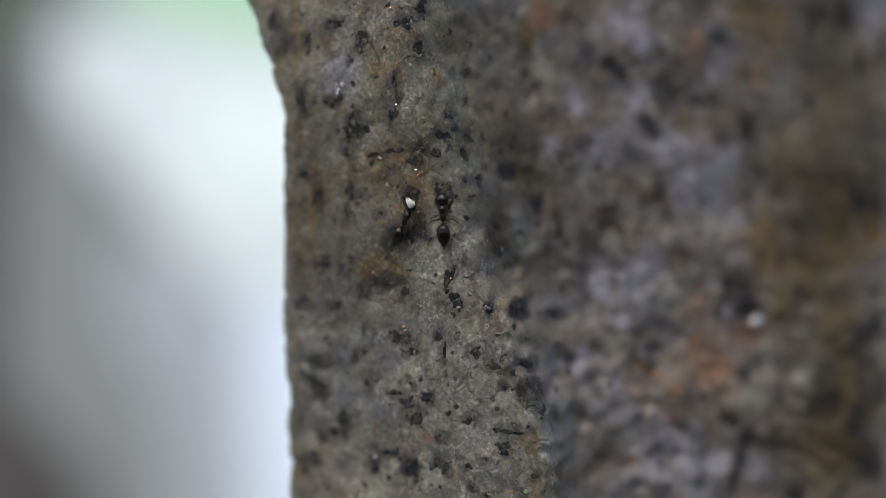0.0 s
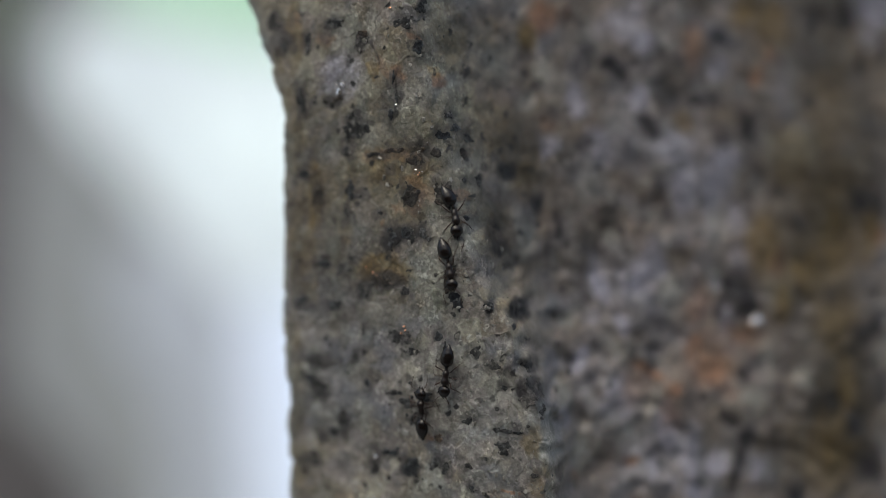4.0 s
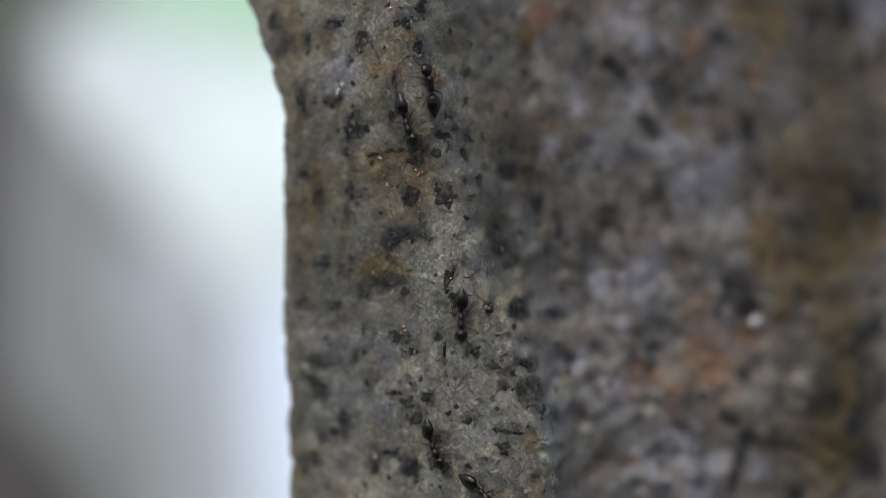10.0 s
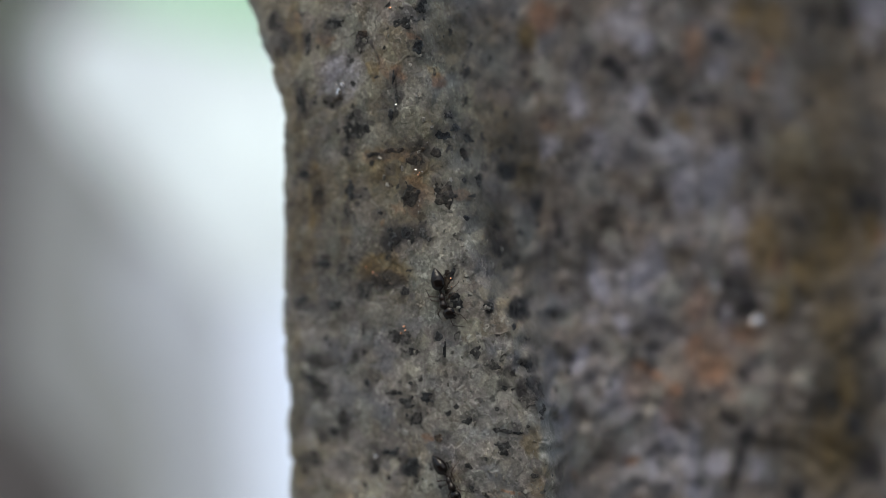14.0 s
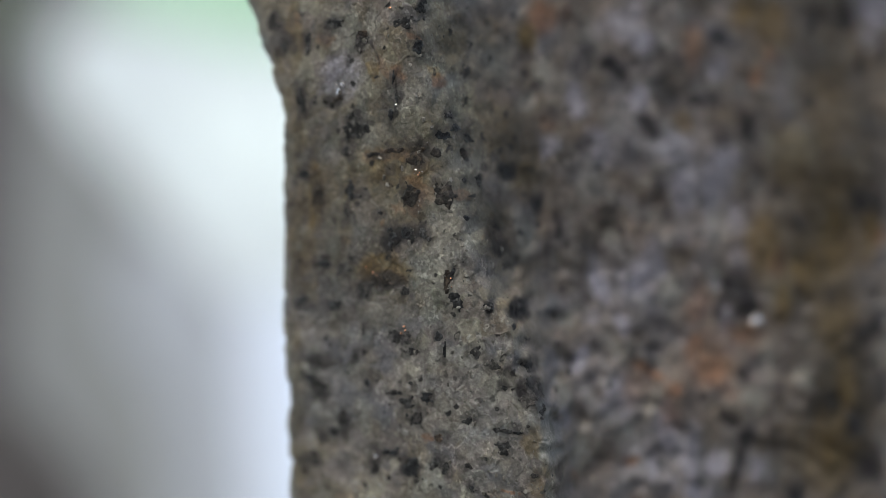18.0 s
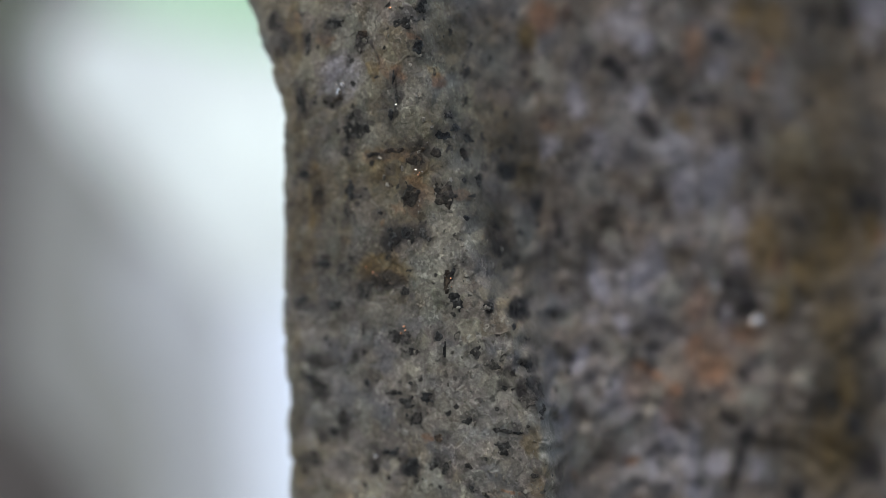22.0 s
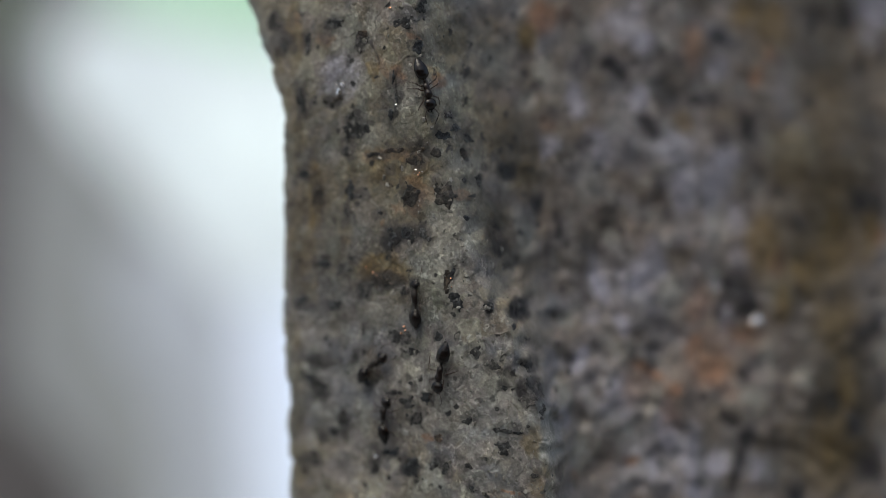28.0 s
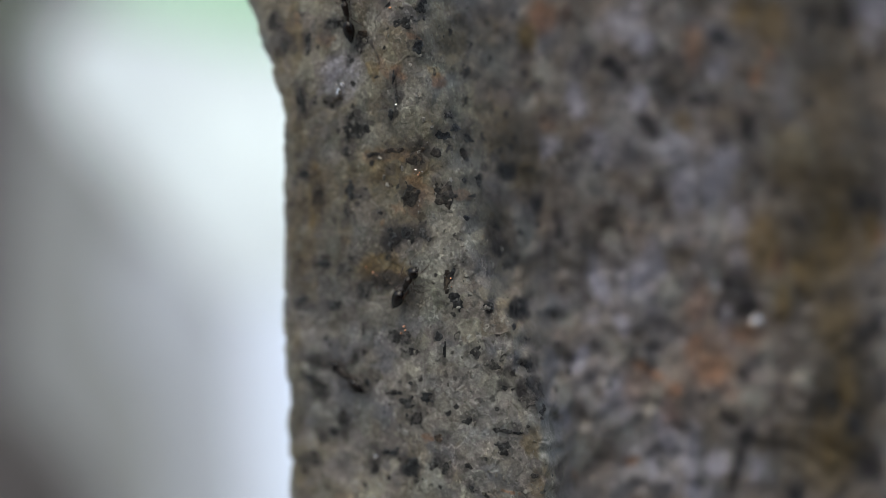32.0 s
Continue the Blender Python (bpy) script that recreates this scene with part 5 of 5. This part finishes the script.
TRAILS.append([
    (0.00, -2.55, 1.90, 62), (0.20, -2.60, 4.08, 80), (0.50, -2.71, 6.93, 90), (0.80, -3.28, 10.90, 98), (1.00, -3.64, 13.64, 104),
    (1.20, -4.93, 16.57, 113), (1.40, -6.36, 20.07, 112)])
TRAILS.append([
    (0.00, 0.10, 2.10, 92), (0.20, 0.04, 3.58, 97), (0.50, -0.37, 7.96, 108), (0.80, -2.40, 14.09, 107), (1.00, -3.30, 17.64, 113),
    (1.20, -4.24, 20.64, 107)])
TRAILS.append([
    (1.15, -1.99, 20.30, -80), (1.30, -1.18, 15.85, -79), (1.50, -0.24, 11.10, -70), (1.60, 0.16, 9.16, -89), (1.80, -0.16, 6.14, -100),
    (2.00, -0.77, 4.12, -115), (2.20, -1.02, 2.08, -79), (2.40, -0.04, 0.16, -64), (2.50, 0.16, -0.37, -76), (2.60, -0.16, -1.18, -100),
    (2.80, -0.66, -1.88, -150), (3.00, -1.32, -2.01, -170), (3.10, -0.98, -2.34, -130), (3.20, -0.74, -2.83, -96), (3.30, -0.33, -3.48, -72),
    (3.50, 0.12, -5.40, -93), (4.30, 0.45, -10.22, -94), (5.50, -0.67, -17.53, -68), (5.80, -0.25, -20.58, -82)])
TRAILS.append([
    (1.75, -4.04, 20.23, -80), (2.00, -3.30, 16.15, -75), (2.20, -2.36, 13.20, -77), (2.50, -1.47, 8.39, -80), (2.60, -1.47, 7.18, -81),
    (2.80, -0.73, 3.91, -71), (3.00, 0.37, 1.79, -50), (3.20, 0.12, 1.99, -55), (3.50, -0.04, 2.08, -58), (4.20, 0.65, -3.22, -87),
    (5.00, 0.66, -10.21, -93), (5.50, 0.12, -14.29, -66), (5.70, 1.15, -15.38, -64), (6.00, 1.73, -17.46, -80), (6.25, 1.89, -20.34, -87)])
TRAILS.append([
    (2.20, -3.83, 20.01, -76), (2.40, -3.14, 17.15, -73), (2.60, -2.40, 15.30, -73), (2.80, -1.59, 12.04, -77), (3.00, -0.65, 7.89, -62),
    (3.20, 0.16, 6.33, -55), (3.50, 0.81, 5.79, -35), (4.20, 0.65, 0.85, -97), (5.00, -0.57, -4.89, -105), (5.50, -1.99, -8.77, -108),
    (5.60, -2.34, -11.23, -91), (5.80, -2.09, -14.60, -93), (6.00, -2.69, -17.13, -100), (6.30, -3.35, -20.95, -100)])
TRAILS.append([
    (2.80, 0.25, -20.10, 100), (3.00, -0.17, -17.73, 92), (3.20, -0.04, -16.87, 96), (3.30, -0.33, -16.06, 115), (3.50, -0.91, -15.05, 90),
    (4.20, -1.33, -10.33, 93), (5.00, -1.48, -4.08, 91), (5.50, -1.48, -0.25, 92), (5.70, -1.60, 1.89, 88), (5.80, -1.39, 2.58, 86),
    (6.00, -1.39, 5.14, 80), (6.20, -1.39, 5.95, 79), (6.40, -0.98, 7.16, 75), (6.50, -0.94, 7.61, 88), (6.70, -1.67, 8.40, 115),
    (6.80, -2.16, 10.24, 110), (7.00, -2.98, 12.10, 98), (7.20, -3.22, 14.53, 99), (7.50, -3.84, 17.60, 102), (7.75, -4.45, 20.46, 102)])
TRAILS.append([
    (5.50, -0.79, -20.65, 81), (5.75, -0.37, -18.05, 83), (6.00, -0.29, -16.22, 95), (6.20, 0.04, -16.32, 74), (6.30, 0.00, -15.18, 94),
    (6.50, -0.17, -13.52, 104), (6.80, -0.79, -11.13, 91), (7.00, -0.29, -7.85, 72), (7.20, 0.25, -6.59, 87), (7.50, -0.16, -5.78, 80),
    (7.70, -0.33, -4.88, 95), (8.00, -0.37, -3.23, 98), (8.20, -0.78, -1.19, 102), (8.50, -1.60, 2.42, 100), (8.80, -1.47, 4.94, 79),
    (9.00, -0.98, 5.66, 65), (9.20, -0.77, 6.55, 85), (9.50, -0.77, 7.77, 92), (9.80, -0.98, 9.59, 94), (10.00, -1.06, 11.49, 102),
    (10.30, -2.61, 13.69, 126), (10.50, -3.81, 15.38, 128), (10.80, -5.09, 18.52, 107), (11.00, -5.50, 20.98, 99)])
TRAILS.append([
    (5.85, -3.42, 19.99, -80), (6.00, -2.77, 16.25, -60), (6.20, -2.53, 13.29, -90), (6.30, -2.82, 11.24, -98), (6.40, -3.03, 9.96, -98),
    (6.50, -3.29, 8.26, -88), (6.60, -2.71, 7.02, -69), (6.80, -1.60, 3.93, -73), (7.00, -0.53, -0.08, -72), (7.20, -0.37, -1.51, -93),
    (7.30, -0.66, -2.50, -117), (7.50, -1.19, -3.17, -98), (7.70, -1.82, -4.42, -94), (8.00, -1.45, -6.57, -62), (8.20, -0.91, -7.30, -60),
    (8.50, -0.62, -7.99, -50), (8.60, -0.87, -8.00, -70), (8.80, -1.74, -9.09, -105), (9.00, -2.59, -11.88, -94), (9.20, -2.05, -13.96, -63),
    (9.50, -0.04, -16.75, -35), (9.70, 2.21, -16.53, -17), (10.00, 2.94, -17.42, -50), (10.30, 3.91, -20.33, -72)])
TRAILS.append([
    (5.90, -1.78, 18.69, -76), (6.00, -0.89, 15.19, -50), (6.20, -0.97, 13.83, -97), (6.50, -1.14, 13.11, -75), (6.70, -1.10, 12.71, -83),
    (7.00, -0.73, 9.67, -85), (7.20, -0.24, 5.73, -81), (7.30, 0.16, 3.98, -75), (7.50, 0.69, 2.15, -80), (7.80, 1.14, -0.85, -81),
    (8.00, 1.42, -2.52, -84), (8.20, 0.65, -3.83, -101), (8.50, 0.73, -6.16, -86), (8.80, 0.90, -8.13, -96), (9.00, 0.25, -11.07, -90),
    (9.20, 1.39, -13.98, -68), (9.30, 2.13, -15.58, -59), (9.50, 3.06, -16.67, -42), (9.80, 4.51, -19.89, -66)])
TRAILS.append([
    (6.45, -3.83, 20.01, -74), (6.70, -2.93, 16.94, -72), (7.00, -2.48, 15.91, -60), (7.20, -1.99, 13.87, -78), (7.50, -0.94, 8.34, -78),
    (7.70, -0.49, 5.13, -80), (7.80, -0.08, 3.50, -72), (8.00, 0.49, 2.03, -65), (8.30, 0.77, 1.34, -69), (8.50, 1.10, 0.45, -80),
    (8.70, 1.14, -1.26, -93), (8.90, 0.90, -3.22, -97), (9.00, 0.69, -5.18, -120), (9.20, -0.16, -8.68, -105), (9.30, -0.62, -10.33, -97),
    (9.50, -0.58, -12.04, -106), (9.80, -0.50, -13.42, -88), (10.00, -0.50, -14.26, -66), (10.20, 0.45, -15.44, -75), (10.50, 0.21, -16.93, -90),
    (10.80, -0.17, -18.58, -109), (11.00, -0.58, -19.35, -85), (11.20, -0.75, -21.07, -96)])
TRAILS.append([
    (8.45, -1.99, 19.90, -83), (8.60, -1.66, 17.24, -87), (8.70, -1.71, 14.66, -85), (8.90, -1.14, 10.61, -81), (9.00, -0.98, 9.80, -76),
    (9.20, -0.49, 8.97, -45), (9.40, 0.85, 7.93, -61), (9.50, 1.25, 5.83, -84), (9.60, 1.26, 3.69, -86), (9.80, 1.78, -0.97, -89),
    (10.00, 1.38, -4.76, -92), (10.20, 1.79, -8.35, -82), (10.30, 2.12, -10.22, -74), (10.50, 3.05, -12.77, -52), (10.70, 2.98, -15.65, -90),
    (11.00, 3.06, -18.07, -90), (11.20, 2.90, -18.96, -97), (11.50, 2.71, -21.08, -96)])
TRAILS.append([
    (8.65, -5.51, 20.18, -81), (8.80, -5.10, 17.48, -79), (9.00, -4.31, 14.09, -65), (9.20, -3.56, 12.95, -56), (9.50, -2.49, 11.34, -54),
    (9.80, -2.45, 10.65, -90), (10.00, -2.49, 9.32, -70), (10.20, -1.71, 6.37, -72), (10.50, -0.20, 2.28, -66), (10.70, -0.16, 0.45, -86),
    (10.90, 0.00, -0.45, -110), (11.00, -0.16, -0.45, -160), (11.20, -0.37, -0.86, -130), (11.50, -0.90, -2.50, -106), (11.70, -1.36, -3.25, -116),
    (12.00, -1.90, -4.59, -88), (12.30, -2.58, -7.79, -106), (12.50, -3.27, -9.38, -126), (12.70, -4.21, -10.11, -150), (13.00, -4.78, -10.27, -168),
    (13.20, -4.60, -10.81, -120), (13.50, -3.28, -12.82, -58), (13.80, -0.58, -14.69, -46), (14.00, 0.66, -16.68, -62), (14.20, 0.99, -18.12, -80),
    (14.40, 1.40, -20.81, -81)])
TRAILS.append([
    (11.20, -0.79, -20.65, 85), (11.50, -0.33, -15.55, 78), (11.70, -1.24, -10.11, 98), (11.80, -1.45, -7.49, 82), (12.00, -0.53, -5.01, 86),
    (12.20, 0.12, -1.59, 88), (12.30, -0.29, 0.77, 104), (12.50, -1.43, 4.74, 108), (12.70, -2.41, 8.30, 105), (12.80, -2.99, 10.44, 101),
    (13.00, -3.64, 14.36, 94), (13.10, -3.35, 14.90, 47), (13.20, -3.02, 14.96, 92), (13.30, -2.89, 15.28, 95), (13.40, -2.97, 16.26, 92),
    (13.50, -3.63, 18.06, 105), (13.80, -4.24, 20.84, 102)])
TRAILS.append([
    (12.95, -6.35, 21.48, -76), (13.10, -5.77, 19.08, -74), (13.20, -5.52, 18.49, -81), (13.30, -5.28, 16.12, -90), (13.40, -5.55, 13.37, -65),
    (13.50, -4.68, 9.35, -58), (13.60, -2.96, 4.98, -67), (13.70, -1.31, 1.47, -65), (13.80, -0.16, -1.10, -74), (14.00, 0.08, -3.35, -76),
    (14.20, 0.98, -3.83, -20), (14.30, 1.26, -2.89, 40), (14.50, 0.90, -2.81, 75), (15.00, 1.14, 0.45, 91), (15.70, 0.65, 7.33, 98),
    (16.30, -0.97, 14.63, 102), (16.50, -1.78, 18.69, 103), (16.80, -2.60, 21.54, 106)])
TRAILS.append([
    (22.20, 2.91, -20.01, 114), (22.50, 2.01, -18.02, 95), (22.70, 0.12, -15.05, 114), (22.80, -0.37, -12.86, 102), (23.00, -1.16, -9.27, 98),
    (23.10, -0.91, -6.63, 85), (23.20, -0.66, -3.65, 91), (23.30, -0.98, -1.31, 101), (23.50, -1.68, 1.80, 105), (23.60, -1.51, 3.52, 81),
    (23.80, -1.14, 5.02, 90), (24.00, -1.51, 9.33, 112), (24.20, -2.53, 13.08, 101), (24.50, -2.69, 15.19, 92), (24.80, -3.42, 18.78, 101),
    (25.00, -3.83, 20.82, 101)])
TRAILS.append([
    (24.30, -4.66, 20.49, -77), (24.50, -4.13, 18.23, -70), (24.80, -3.10, 16.26, -76), (25.00, -2.90, 13.42, -72), (25.20, -2.49, 11.95, -77),
    (25.50, -1.79, 8.68, -68), (26.20, -0.37, 4.11, -76), (27.00, 0.65, -1.18, -84), (27.50, 0.57, -5.26, -94), (27.70, 0.37, -6.42, -103),
    (27.90, 0.04, -7.59, -99), (28.00, 0.04, -8.59, -100), (28.10, -0.50, -9.74, -96), (28.30, -0.33, -12.36, -85), (28.50, -0.04, -15.31, -62),
    (28.70, 0.45, -17.21, -78), (29.00, 1.08, -20.43, -79)])
TRAILS.append([
    (24.70, -4.66, 20.49, -69), (25.00, -3.75, 18.07, -60), (25.30, -3.26, 16.35, -72), (25.50, -2.12, 12.99, -64), (26.20, -1.46, 12.72, -33),
    (27.00, -1.30, 12.43, -76), (27.50, -1.34, 12.23, -63), (28.00, -1.42, 11.79, -75), (28.30, -1.42, 10.42, -93), (28.50, -1.59, 8.92, -95),
    (28.70, -1.55, 7.79, -72), (28.90, -0.77, 6.35, -58), (29.00, 0.20, 4.91, -62), (29.10, 0.28, 3.37, -86), (29.30, 0.53, 0.04, -83),
    (29.50, 0.94, -2.12, -76), (29.70, 0.86, -3.01, -99), (29.90, 0.45, -5.06, -103), (30.00, 0.12, -6.10, -104), (30.20, 0.45, -8.23, -83),
    (30.30, 0.62, -10.01, -81), (30.40, 1.15, -12.54, -81), (30.50, 1.40, -15.07, -75), (30.70, 1.97, -17.10, -78), (31.00, 2.50, -20.47, -81)])
TRAILS.append([
    (22.15, -5.76, -21.67, 103), (22.50, -7.06, -16.19, 62), (22.80, -7.21, -12.79, 93), (23.00, -7.29, -10.98, 98), (23.30, -8.71, -8.79, 129),
    (23.60, -9.16, -8.81, 60), (24.00, -8.12, -8.46, 12), (24.20, -6.92, -9.70, -20), (24.30, -5.78, -10.15, -11), (24.50, -4.69, -10.01, 26),
    (24.70, -3.65, -8.98, 39), (25.00, -2.50, -8.16, 38), (25.30, -1.91, -6.80, 60), (25.50, -1.40, -6.24, -8), (26.00, -0.57, -4.89, 50),
    (26.60, 0.24, 0.85, 91), (27.00, -0.77, 8.17, 101), (27.30, -2.40, 14.70, 105), (27.50, -3.22, 17.36, 102), (27.80, -3.62, 20.60, 97)])
TRAILS.append([
    (24.55, 2.50, -20.26, 118), (24.80, 1.07, -17.61, 120), (25.00, -0.66, -14.86, 118), (25.20, -1.92, -11.71, 111), (25.50, -2.42, -10.30, 94),
    (26.00, -1.91, -6.59, 91), (26.60, -2.56, 1.69, 95), (27.00, -3.45, 9.90, 96), (27.30, -4.26, 17.23, 92), (27.50, -3.83, 20.82, 84)])
TRAILS.append([
    (26.60, 0.25, -20.74, 100), (27.10, -0.79, -14.92, 100), (27.50, -1.45, -11.47, 80), (27.70, -1.58, -8.87, 93), (27.90, -1.70, -6.00, 92),
    (28.00, -1.73, -3.92, 90), (28.10, -1.89, -0.99, 89), (28.30, -1.68, 0.21, 83), (28.50, -1.60, 1.27, 90), (28.60, -1.56, 2.34, 96),
    (28.80, -1.88, 4.14, 104), (29.00, -2.46, 5.91, 95), (29.10, -2.58, 7.42, 96), (29.20, -2.83, 9.13, 101), (29.30, -3.36, 11.52, 96),
    (29.50, -3.55, 16.17, 94), (29.70, -3.91, 20.02, 95)])
TRAILS.append([
    (26.90, -9.84, -21.48, 63), (27.20, -7.97, -17.72, 67), (27.50, -6.60, -13.97, 65), (27.80, -5.92, -11.02, 74), (28.00, -5.07, -8.66, 33),
    (28.10, -3.86, -7.34, 42), (28.30, -2.87, -6.62, 62), (28.50, -2.96, -5.66, 96), (28.80, -2.44, -2.44, 82), (29.00, -2.27, -0.78, 72),
    (29.30, -1.89, 0.45, 85), (29.50, -1.93, 2.75, 94), (29.70, -1.97, 4.75, 87), (29.80, -1.71, 6.98, 88), (30.00, -1.79, 8.77, 108),
    (30.30, -2.04, 12.38, 96), (30.50, -2.32, 14.01, 104), (30.70, -2.61, 15.83, 100), (31.00, -3.42, 19.99, 101)])
TRAILS.append([
    (27.10, -4.22, -21.48, 92), (27.50, -4.37, -16.94, 97), (27.70, -4.15, -14.68, 87), (28.00, -4.14, -12.54, 84), (28.10, -3.40, -11.38, 44),
    (28.30, -2.46, -10.81, 49), (28.50, -2.04, -9.74, 68), (28.70, -1.45, -7.49, 81), (28.90, -1.49, -6.37, 105), (29.00, -1.82, -6.09, 108),
    (29.20, -2.53, -5.15, 127), (29.50, -3.67, -3.67, 106), (29.80, -3.66, -1.33, 93), (30.00, -3.83, -0.25, 78), (30.20, -3.39, 2.28, 92),
    (30.50, -3.98, 4.39, 95), (30.80, -4.10, 5.92, 106), (31.00, -4.77, 7.18, 100), (31.20, -5.23, 9.26, 103), (31.50, -5.90, 12.21, 104),
    (31.80, -6.06, 14.35, 100), (32.00, -6.72, 17.14, 98)])
TRAILS.append([
    (29.60, -2.92, -21.33, 105), (29.80, -3.64, -18.60, 102), (30.00, -4.45, -14.10, 106), (30.20, -4.08, -10.15, 80), (30.30, -3.22, -7.56, 66),
    (30.40, -1.90, -5.17, 73), (30.50, -1.82, -3.14, 86), (30.60, -1.48, -0.82, 90), (30.80, -1.81, 1.07, 94), (31.00, -1.68, 2.21, 92),
    (31.10, -1.39, 3.64, 88), (31.30, -1.47, 7.30, 99), (31.50, -2.57, 11.14, 108), (31.80, -3.93, 15.60, 101), (32.00, -4.45, 20.46, 96)])
TRAILS.append([
    (29.20, -5.53, -20.98, 102), (29.50, -5.97, -18.97, 90), (30.00, -6.22, -17.64, 102), (30.20, -6.44, -16.48, 102), (30.30, -6.78, -15.07, 96),
    (30.50, -6.81, -13.03, 92), (30.60, -6.45, -11.18, 76), (30.80, -5.77, -8.87, 59), (31.00, -4.50, -7.96, 44), (31.20, -3.60, -6.23, 40),
    (31.50, -3.94, -5.90, 14), (31.80, -3.29, -4.79, 60), (32.00, -2.48, -2.77, 58)])
TRAILS.append([
    (30.10, -1.85, -20.99, 104), (30.30, -2.61, -18.06, 101), (30.50, -2.65, -16.78, 90), (30.70, -1.92, -13.74, 77), (30.90, -1.50, -11.76, 87),
    (31.00, -1.79, -11.19, 96), (31.20, -2.20, -8.69, 100), (31.50, -2.71, -9.44, 112), (31.70, -2.67, -10.40, 140), (31.85, -3.96, -10.39, 175),
    (32.00, -6.92, -9.61, 140)])


def off_stage(trail, n):
    """Lengthens a trail past the part of the stone that is seen."""
    rnd = random.Random(900 + n)
    out = list(trail)
    t, u, v, heading = out[0]
    if abs(v) > 18.5:
        way = 1 if v > 0 else -1
        reach = rnd.uniform(8, 30)
        start = max(0.0, t - reach / 11.0)
        if t > 0.05:
            out.insert(0, (start, u + rnd.uniform(-3, 3) * 0.5, v + way * 11.0 * (t - start), -90 * way))
            if start > 0.2:
                out.insert(0, (0.0, *out[0][1:]))
    elif t > 0:
        out.insert(0, (0.0, u, v, heading))
    t, u, v, heading = out[-1]
    if abs(v) > 18.5 and t < 31.9:
        way = 1 if v > 0 else -1
        stop = min(32.0, t + rnd.uniform(8, 30) / 11.0)
        out.append((stop, u + rnd.uniform(-2, 2), v + way * 11.0 * (stop - t), heading))
        if stop < 31.8:
            out.append((32.0, *out[-1][1:]))
    elif t < 32:
        out.append((32.0, u, v, heading))
    # no more than eighty degrees of turn from row to row
    rows = [out[0]]
    for row in out[1:]:
        turn = row[3] - rows[-1][3]
        turn -= 360 * round(turn / 360)
        last = rows[-1]
        parts = int(abs(turn) // 80) + 1
        for k in range(1, parts + 1):
            f = k / parts
            rows.append(tuple(last[i] + (row[i] - last[i]) * f for i in range(3)) + (last[3] + turn * f,))
    return rows


def gait(leg, hip, phase, t0, t1, swing):
    """A leg that swings to and fro about its hip while its ant walks."""
    rest = Matrix.Translation(hip)
    rows, t, k = [(0.0, rest)] if t0 > 0.01 else [], t0, phase
    while t < t1:
        a = swing if k % 2 else -swing
        rows.append((t, rest @ pose(0, 0, 0, 6 * (1 if k % 2 else 0), 0, a)))
        t += 4 / FPS
        k += 1
    rows.append((max(t1, rows[-1][0] + 2 / FPS), rest))
    if rows[-1][0] < 31.9:
        rows.append((32.0, rest))
    return rows


def heading_at(trail, t):
    return float(np.interp(t, [row[0] for row in trail], [row[3] for row in trail]))


# Moments at which an ant leans down over a ledge: its trail, the seconds, the lean and the lift.
LEDGES = ((2, 2.75, 3.15, 12, 0.4), (11, 10.75, 11.35, 22, 0.65), (11, 11.6, 11.8, 15, 0.4))


def leaning(n, t):
    for trail, start, stop, lean, lift in LEDGES:
        if n == trail and start < t < stop:
            return pose(0, 0, lift * MM, 0, lean, 0)
    return Matrix()


def motions():
    first = ant()
    ants = [first] + [copy_thing(first, Matrix()) for _ in TRAILS[1:]]
    for n, (one, trail) in enumerate(zip(ants, TRAILS)):
        rows = [(t, stance(u, v, a) @ leaning(n, t)) for t, u, v, a in off_stage(trail, n)]
        walk(one, rows)
        t0, t1 = max(0.0, trail[0][0]), min(32.0, trail[-1][0])
        rnd = random.Random(n)
        for k, limb in enumerate(sorted((o for o in one.children_recursive if o.name.startswith(("leg", "antenna"))), key=lambda o: o.name)):
            hip = limb.location.copy()
            left = 1 if hip.y > 0 else -1
            if limb.name.startswith("leg"):
                step = min(range(3), key=lambda i: abs(HIPS[i][0] * ANT - hip.x))
                walk(limb, gait(limb, hip, (step + (left > 0) + n) % 2, t0, t1, 20 + rnd.uniform(-4, 4)))
            else:
                walk(limb, gait(limb, hip, (left > 0) + n, t0, t1, 9 + rnd.uniform(-3, 3)))
        # the head leads into a turn and the gaster lags behind it
        for joint, name, ahead, most in ((Vector((1.0, 0, 0.5)) * ANT, "head", 0.2, 42), (Vector((-0.42, 0, 0.48)) * ANT, "gaster", -0.25, 68)):
            limb = next(o for o in one.children if o.name.startswith(name))
            bends = [(0.0, Matrix())] if t0 > 0.01 else []
            t = t0
            while t < t1:
                turn = 0.8 * (heading_at(trail, t + ahead) - heading_at(trail, t))
                turn = max(-most, min(most, turn))
                bends.append((t, Matrix.Translation(joint) @ pose(0, 0, 0, 0, 0, turn) @ Matrix.Translation(-joint)))
                t += 5 / FPS
            bends.append((32.0, Matrix()))
            walk(limb, bends)
    crumb_rows = [(t, stance(u, v, a) @ pose(0.0019, -0.0001, 0.0011)) for t, u, v, a in off_stage(TRAILS[0], 0)]
    bm = bmesh.new()
    bmesh.ops.create_icosphere(bm, subdivisions=2, radius=0.33 * MM)
    for p in bm.verts:
        p.co *= 0.75 + 0.5 * noise.noise(p.co * 5000)
        p.co.y *= 1.5
    me = bpy.data.meshes.new("food_crumb")
    bm.to_mesh(me)
    bm.free()
    me.materials.append(CRUMB)
    crumb = tagged(new("food_crumb", me), "small white crumb carried by an ant", "crumb")
    walk(crumb, crumb_rows)


motions()
